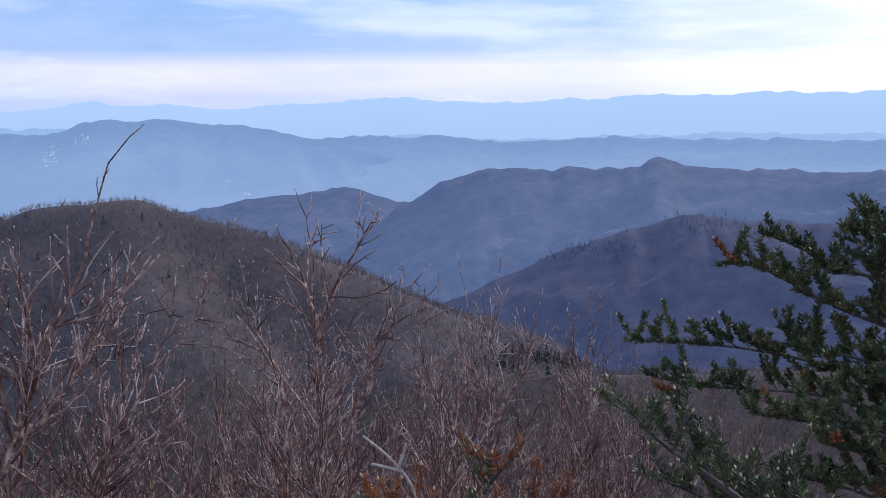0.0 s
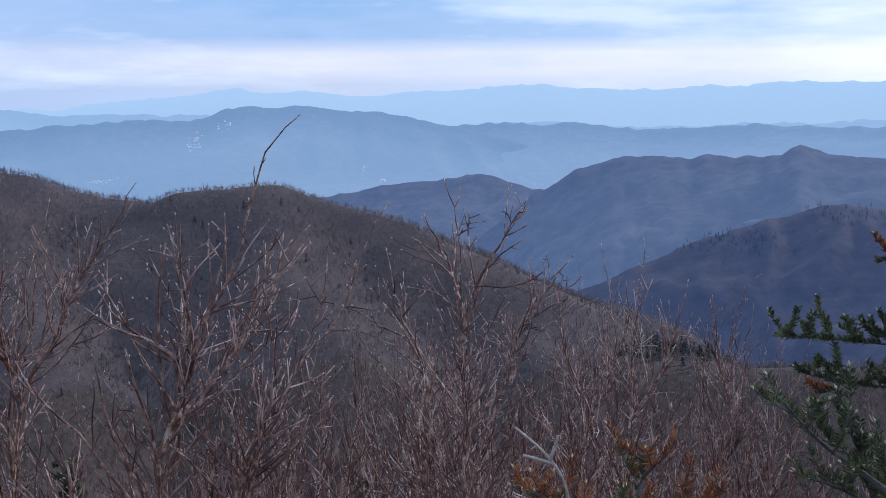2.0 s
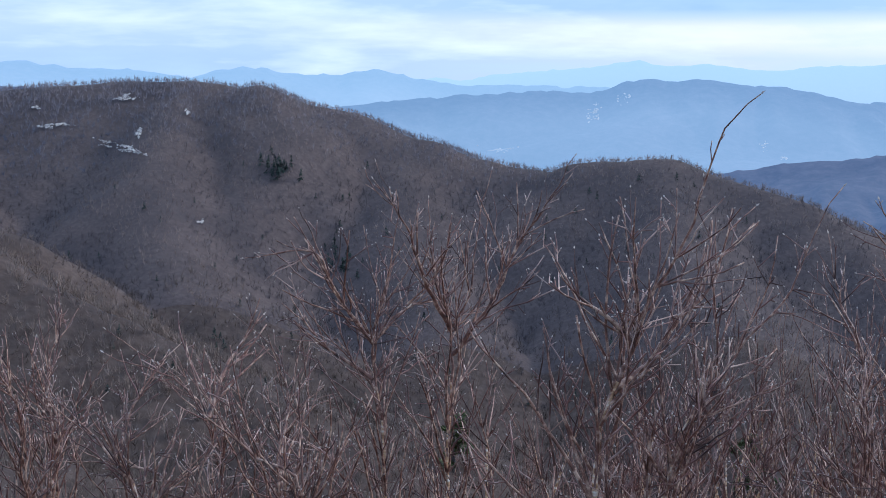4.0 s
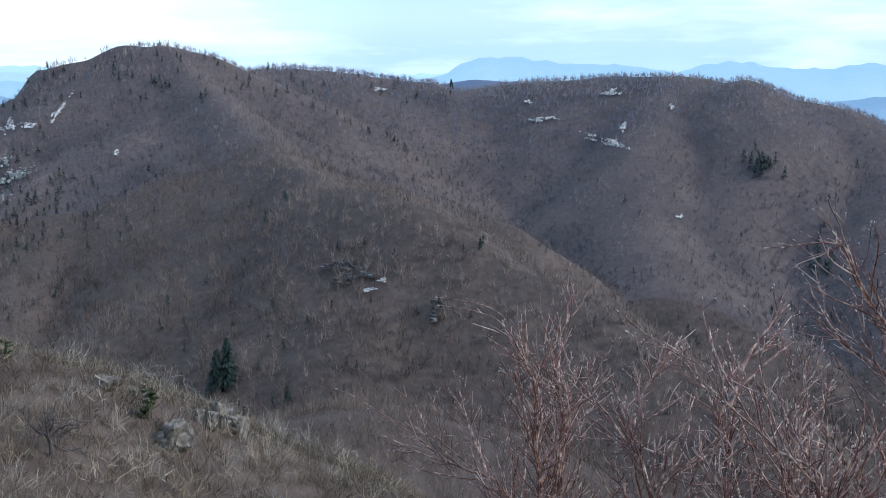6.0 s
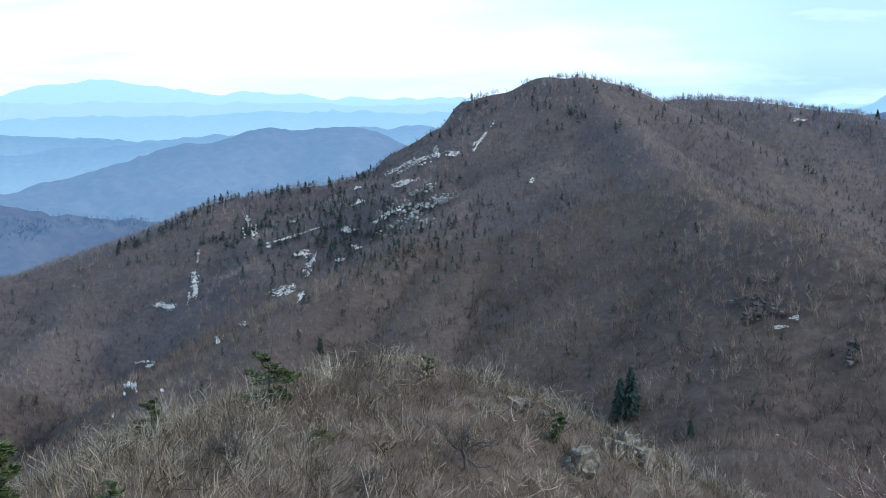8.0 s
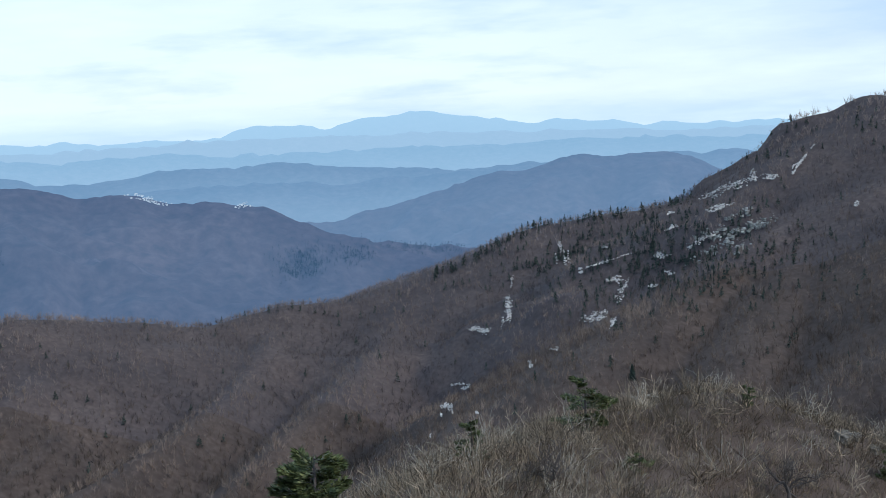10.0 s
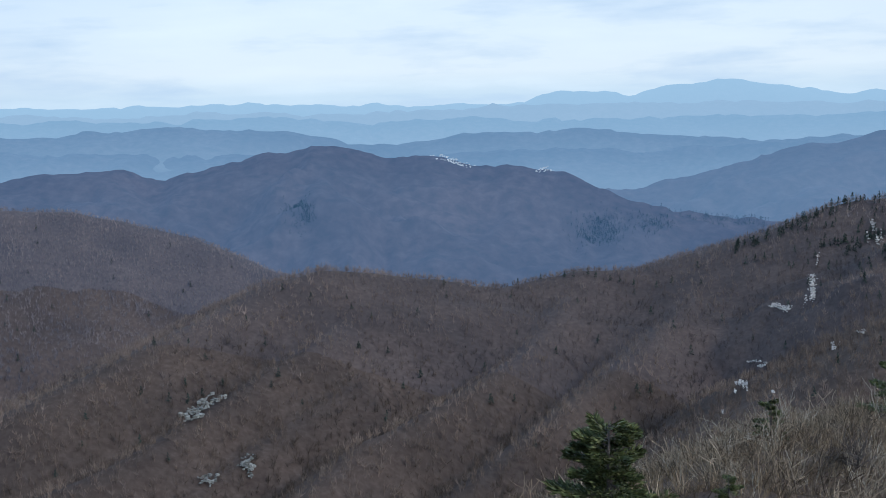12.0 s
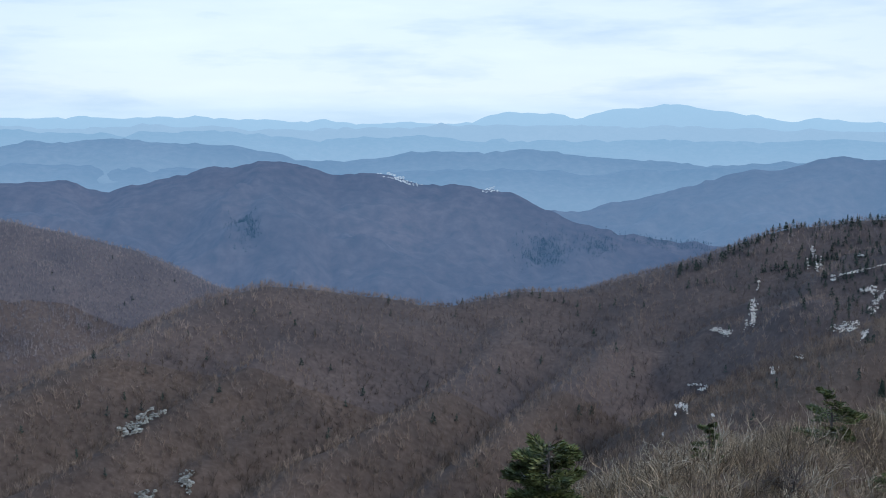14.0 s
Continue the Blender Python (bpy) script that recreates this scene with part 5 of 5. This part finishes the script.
# ---- the scrubby shoulder ----
def shoulder_fir(az, el, top, width, seed, label, tops=1):
    """A stunted wind-clipped fir with flat, layered boughs."""
    rng = random.Random(seed)
    p, r = spot(az, el)
    h = r * (math.tan(radians(top)) - math.tan(radians(el)))
    wide = 1.35 * r * radians(width)
    root = thing("stunted_fir", label, "tree", "stunted firs on the shoulder", p)
    for k in range(tops):
        at_k = p + Vector((rng.uniform(-0.25, 0.25), rng.uniform(-0.25, 0.25), 0)) * wide * (1 if k else 0)
        hk = h * (1.0 if k == 0 else rng.uniform(0.75, 0.9))
        bole = Shape()
        bole.tube([at_k + Vector((0, 0, -0.2)), at_k + Vector((0.02, 0, hk * 0.5)), at_k + Vector((0, 0, hk))], [0.03 * h, 0.022 * h, 0.006 * h], 6)
        bole.put("trunk", FIR_BARK, root)
        for j in range(15):
            u = 0.1 + 0.86 * (j + rng.uniform(-0.3, 0.3)) / 14
            c = rng.uniform(0, 6.283)
            reach = 0.5 * wide * (1.08 - u) ** 0.42 * rng.choice((0.4, 0.7, 0.9, 1.05))
            d = Vector((math.cos(c), math.sin(c), 0))
            s = at_k + Vector((0, 0, u * hk))
            line = [s, s + d * reach * 0.5 + Vector((0, 0, -0.02 * h)), s + d * reach + Vector((0, 0, rng.uniform(-0.04, 0.07) * h))]
            wood, leaf = Shape(), Shape()
            wood.tube(line, [0.012 * h, 0.008 * h, 0.003 * h], 4)
            for _ in range(330):
                q = rng.random() ** 0.6
                m = line[0].lerp(line[1], q * 2) if q < 0.5 else line[1].lerp(line[2], q * 2 - 1)
                side = Vector((-d.y, d.x, 0)) * rng.uniform(-1, 1) * reach * 0.5 * (1.2 - q)
                way = (d * rng.uniform(0.2, 1) + side.normalized() * rng.uniform(0.1, 0.8) + Vector((0, 0, rng.uniform(-0.1, 0.5)))).normalized()
                b = m + side + Vector((0, 0, rng.uniform(-0.012, 0.03) * h))
                leaf.blade(b, b + way * rng.uniform(0.05, 0.1) * h, way.cross(Vector((rng.gauss(0, 1), rng.gauss(0, 1), 1))).normalized() * 0.012 * h)
            ob = wood.put("bough", FIR_BARK, root)
            tagged(part("needles", [v - p for v in leaf.v], leaf.f, NEEDLES, ob, "", False), kind="stuff")
    return root


shoulder_fir(73.2, -14.3, -11.95, 2.6, 600, "stunted dark green fir standing above the scrub")
shoulder_fir(85.8, -19.3, -14.7, 4.4, 601, "broad dark green fir with two tops at the scrub's edge", 2)
shoulder_fir(78.5, -15.6, -13.7, 1.3, 602, "thin young fir half hidden in scrub")
shoulder_fir(59.85, -16.3, -14.85, 0.8, 603, "small olive-green fir by the rocks")
shoulder_fir(65.9, -13.3, -12.3, 0.8, 604, "tiny fir on the brow of the shoulder")
shoulder_fir(70.8, -16.2, -15.3, 1.6, 605, "low flattened fir among dry scrub")
shoulder_fir(80.4, -18.6, -17.0, 2.0, 606, "low green fir under pale stems")
shoulder_fir(9.9, -19.5, -16.6, 2.2, 607, "dark fir among the birch stems")
shoulder_fir(23.6, -19.0, -16.4, 1.6, 608, "dark fir behind the birches")


def gnarled_tree(az, el, top, width, seed, label):
    """A crooked little oak, leafless."""
    rng = random.Random(seed)
    p, r = spot(az, el)
    h = r * (math.tan(radians(top)) - math.tan(radians(el)))
    root = thing("bare_oak", label, "tree", "stunted oaks on the shoulder", p)
    bole, twig = Shape(), Shape()
    line = grow(rng, p + Vector((0, 0, -0.1)), Vector((0.1, 0.1, 1)).normalized(), h * 0.55, 0.13, 0.0, h * 0.06)
    bole.tube(line, [0.05 * h * (1 - 0.5 * k / len(line)) for k in range(len(line))], 7)
    bole.put("trunk", FIR_BARK, root)
    for k in range(9):
        s = line[rng.randrange(len(line) // 2, len(line))]
        b = grow(rng, s, spread(rng, Vector((0, 0, 1)), rng.uniform(0.6, 1.35)), h * rng.uniform(0.4, 0.75), 0.2, 0.04, h * 0.05)
        limb = Shape()
        limb.tube(b, [0.02 * h * (1 - 0.8 * j / len(b)) for j in range(len(b))], 5)
        limb.put("limb", FIR_BARK, root)
        for j in range(2, len(b) - 1):
            for _ in range(3):
                c = grow(rng, b[j], spread(rng, (b[j + 1] - b[j]).normalized(), rng.uniform(0.4, 1.1)), h * rng.uniform(0.1, 0.3), 0.2, 0.05, h * 0.04)
                twig.tube(c, [0.0042 * h] * len(c), 3)
    tagged(twig.put("twig_tangle", FIR_BARK, root, "dark tangled leafless twigs"), kind="stuff")
    return root


gnarled_tree(75.2, -16.9, -14.6, 3, 620, "crooked dark bare oak spreading over the scrub")
gnarled_tree(64.2, -17.5, -15.2, 2, 621, "small dark bare oak among the scrub")
gnarled_tree(69.3, -18.5, -16.6, 2, 622, "low bare oak with tangled limbs")


def outcrop(az, el, wide, high, seed, label, blocks=6):
    """A weathered rock standing out of the scrub: split angular blocks leaning on one another."""
    rng = random.Random(seed)
    p, r = spot(az, el)
    w, h = r * radians(wide) * 0.5, r * radians(high)
    root = thing("rock_outcrop", label, "rock", "rocks on the shoulder", p)
    for k in range(blocks):
        c = Vector((rng.uniform(-0.6, 0.6) * w, rng.uniform(-0.6, 0.6) * w, h * rng.uniform(0.0, 0.4)))
        turn = Matrix.Rotation(rng.uniform(0, 3.14), 3, "Z") @ Matrix.Rotation(rng.uniform(-0.35, 0.35), 3, "X")
        size = Vector((w * rng.uniform(0.3, 0.6), w * rng.uniform(0.2, 0.4), h * rng.uniform(0.3, 0.5)))
        block = bmesh.new()
        bmesh.ops.create_cube(block, size=2.0)
        for v in block.verts:
            v.co = Vector([q * rng.uniform(0.6, 1.15) for q in v.co])
        bmesh.ops.bevel(block, geom=block.edges[:], offset=0.16, segments=2, profile=0.6, affect="EDGES", clamp_overlap=True)
        bmesh.ops.subdivide_edges(block, edges=block.edges[:], cuts=2, use_grid_fill=True)
        for v in block.verts:
            q = v.co + 0.2 * noise.noise_vector(v.co * 2.2 + Vector((k * 7.0, seed, 0))) + 0.11 * noise.noise_vector(v.co * 7.0 + Vector((k, seed, 3)))
            v.co = c + turn @ Vector((q.x * size.x, q.y * size.y, q.z * size.z))
        mesh = bpy.data.meshes.new("block")
        block.to_mesh(mesh)
        block.free()
        mesh.materials.append(ROCK)
        new("block", mesh).parent = root
    return root


outcrop(58.6, -17.6, 2.3, 1.6, 640, "large grey weathered rock rising from scrub", 8)
outcrop(57.3, -16.6, 1.2, 1.0, 641, "lichen-grey rock on the shoulder's flank")
outcrop(56.4, -16.9, 1.7, 1.7, 642, "upright cracked grey rock at the drop", 7)
outcrop(61.8, -14.5, 1.6, 0.6, 643, "flat pale rock on the brow", 5)
outcrop(60.4, -15.1, 0.9, 0.5, 644, "small pale rock beside a flat one", 4)


# pale marks with the haze in front of them painted as emission
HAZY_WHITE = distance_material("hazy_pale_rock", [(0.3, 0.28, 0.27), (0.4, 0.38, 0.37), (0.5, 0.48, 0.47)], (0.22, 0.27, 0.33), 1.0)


def far_mark(name, label, category, range_key, az, el, wide, high, tilt, count, seed):
    """Small pale scars and roofs lying on the far hills."""
    rng = random.Random(seed)
    bearing, angle, xyz = SLOPES[range_key]
    shape = Shape()
    c, s = math.cos(radians(tilt)), math.sin(radians(tilt))
    places = []
    for _ in range(count):
        u, v = rng.gauss(0, 0.25) * wide, rng.gauss(0, 0.25) * high
        miss = (bearing[:, :32] - (az - (u * c - v * s))) ** 2 + (angle[:, :32] - (el + u * s + v * c)) ** 2
        i, k = np.unravel_index(np.argmin(miss), miss.shape)
        here, beside = xyz[i, k], xyz[min(i + 1, len(xyz) - 1), k]
        below = xyz[i, max(k - 1, 0)]
        places.append(Vector(here + (beside - here) * rng.uniform(-0.5, 0.5) + (below - here) * rng.uniform(-0.3, 0.5)))
    root = thing(name, label, category, "pale marks on the far hills", places[0])
    for p in places:
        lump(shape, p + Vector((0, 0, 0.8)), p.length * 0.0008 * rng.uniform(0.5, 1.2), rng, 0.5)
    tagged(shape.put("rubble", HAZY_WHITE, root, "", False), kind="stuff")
    return root


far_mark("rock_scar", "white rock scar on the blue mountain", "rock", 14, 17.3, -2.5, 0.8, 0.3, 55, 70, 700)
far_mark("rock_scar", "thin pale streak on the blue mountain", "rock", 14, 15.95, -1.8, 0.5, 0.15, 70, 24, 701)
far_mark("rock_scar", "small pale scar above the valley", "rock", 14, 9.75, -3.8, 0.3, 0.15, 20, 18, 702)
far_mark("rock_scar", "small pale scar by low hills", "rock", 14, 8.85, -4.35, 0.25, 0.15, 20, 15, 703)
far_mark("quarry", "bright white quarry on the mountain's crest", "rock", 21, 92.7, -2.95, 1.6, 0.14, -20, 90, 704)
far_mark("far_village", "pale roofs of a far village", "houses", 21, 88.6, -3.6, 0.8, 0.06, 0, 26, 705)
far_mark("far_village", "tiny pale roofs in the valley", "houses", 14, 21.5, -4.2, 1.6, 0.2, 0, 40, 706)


def far_evergreens(label, range_key, places, low, high, mat, seed):
    """Dark evergreen stands on a far range."""
    rng = random.Random(seed)
    bearing, angle, xyz = SLOPES[range_key]
    front = slice(0, 32)
    shape = Shape()
    for az, el in places(rng):
        miss = (bearing[:, front] - az) ** 2 + (angle[:, front] - el) ** 2
        k = np.unravel_index(np.argmin(miss), miss.shape)
        here, below = xyz[k], xyz[k[0], max(k[1] - 1, 0)]
        beside = xyz[min(k[0] + 1, len(xyz) - 1), k[1]]
        p = Vector(here + (below - here) * rng.uniform(-0.2, 0.9) + (beside - here) * rng.uniform(-0.5, 0.5)) + Vector((0, 0, -1))
        conifer_mesh(shape, p, rng.uniform(low, high), rng, 16)
    return tagged(link_mesh("evergreen_woodland", shape.v, shape.f, mat), label, "woods", kind="stuff")


# dark evergreens, the blue haze over them put in as emission
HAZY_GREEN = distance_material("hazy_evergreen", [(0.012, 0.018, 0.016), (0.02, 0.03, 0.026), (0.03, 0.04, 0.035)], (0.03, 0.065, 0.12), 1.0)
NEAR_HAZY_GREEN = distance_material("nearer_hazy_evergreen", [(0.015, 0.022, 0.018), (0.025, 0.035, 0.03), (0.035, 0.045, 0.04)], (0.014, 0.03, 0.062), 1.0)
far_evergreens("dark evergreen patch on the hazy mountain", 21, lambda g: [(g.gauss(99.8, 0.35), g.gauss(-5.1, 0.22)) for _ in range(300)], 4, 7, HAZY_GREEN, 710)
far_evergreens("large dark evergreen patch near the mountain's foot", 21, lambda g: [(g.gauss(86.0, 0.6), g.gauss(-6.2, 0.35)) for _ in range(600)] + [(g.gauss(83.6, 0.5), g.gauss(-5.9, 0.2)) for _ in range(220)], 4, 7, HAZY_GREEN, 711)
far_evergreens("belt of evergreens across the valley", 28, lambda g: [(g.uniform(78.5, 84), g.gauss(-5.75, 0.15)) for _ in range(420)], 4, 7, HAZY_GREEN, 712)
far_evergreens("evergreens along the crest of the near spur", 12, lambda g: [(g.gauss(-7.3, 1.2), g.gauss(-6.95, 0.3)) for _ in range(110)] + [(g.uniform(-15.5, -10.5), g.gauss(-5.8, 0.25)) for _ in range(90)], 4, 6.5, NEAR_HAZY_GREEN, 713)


def snag(az, el, top, label):
    p, r = spot(az, el)
    h = r * (math.tan(radians(top)) - math.tan(radians(el)))
    root = thing("dead_tree", label, "tree", "", p)
    shape = Shape()
    shape.tube([p + Vector((0, 0, -0.5)), p + Vector((0.2, 0, h * 0.5)), p + Vector((-0.1, 0, h))], [0.3, 0.2, 0.08], 6)
    shape.put("trunk", FIR_BARK, root)


snag(20.75, -5.0, -3.95, "tall bare dead trunk on the ridge")
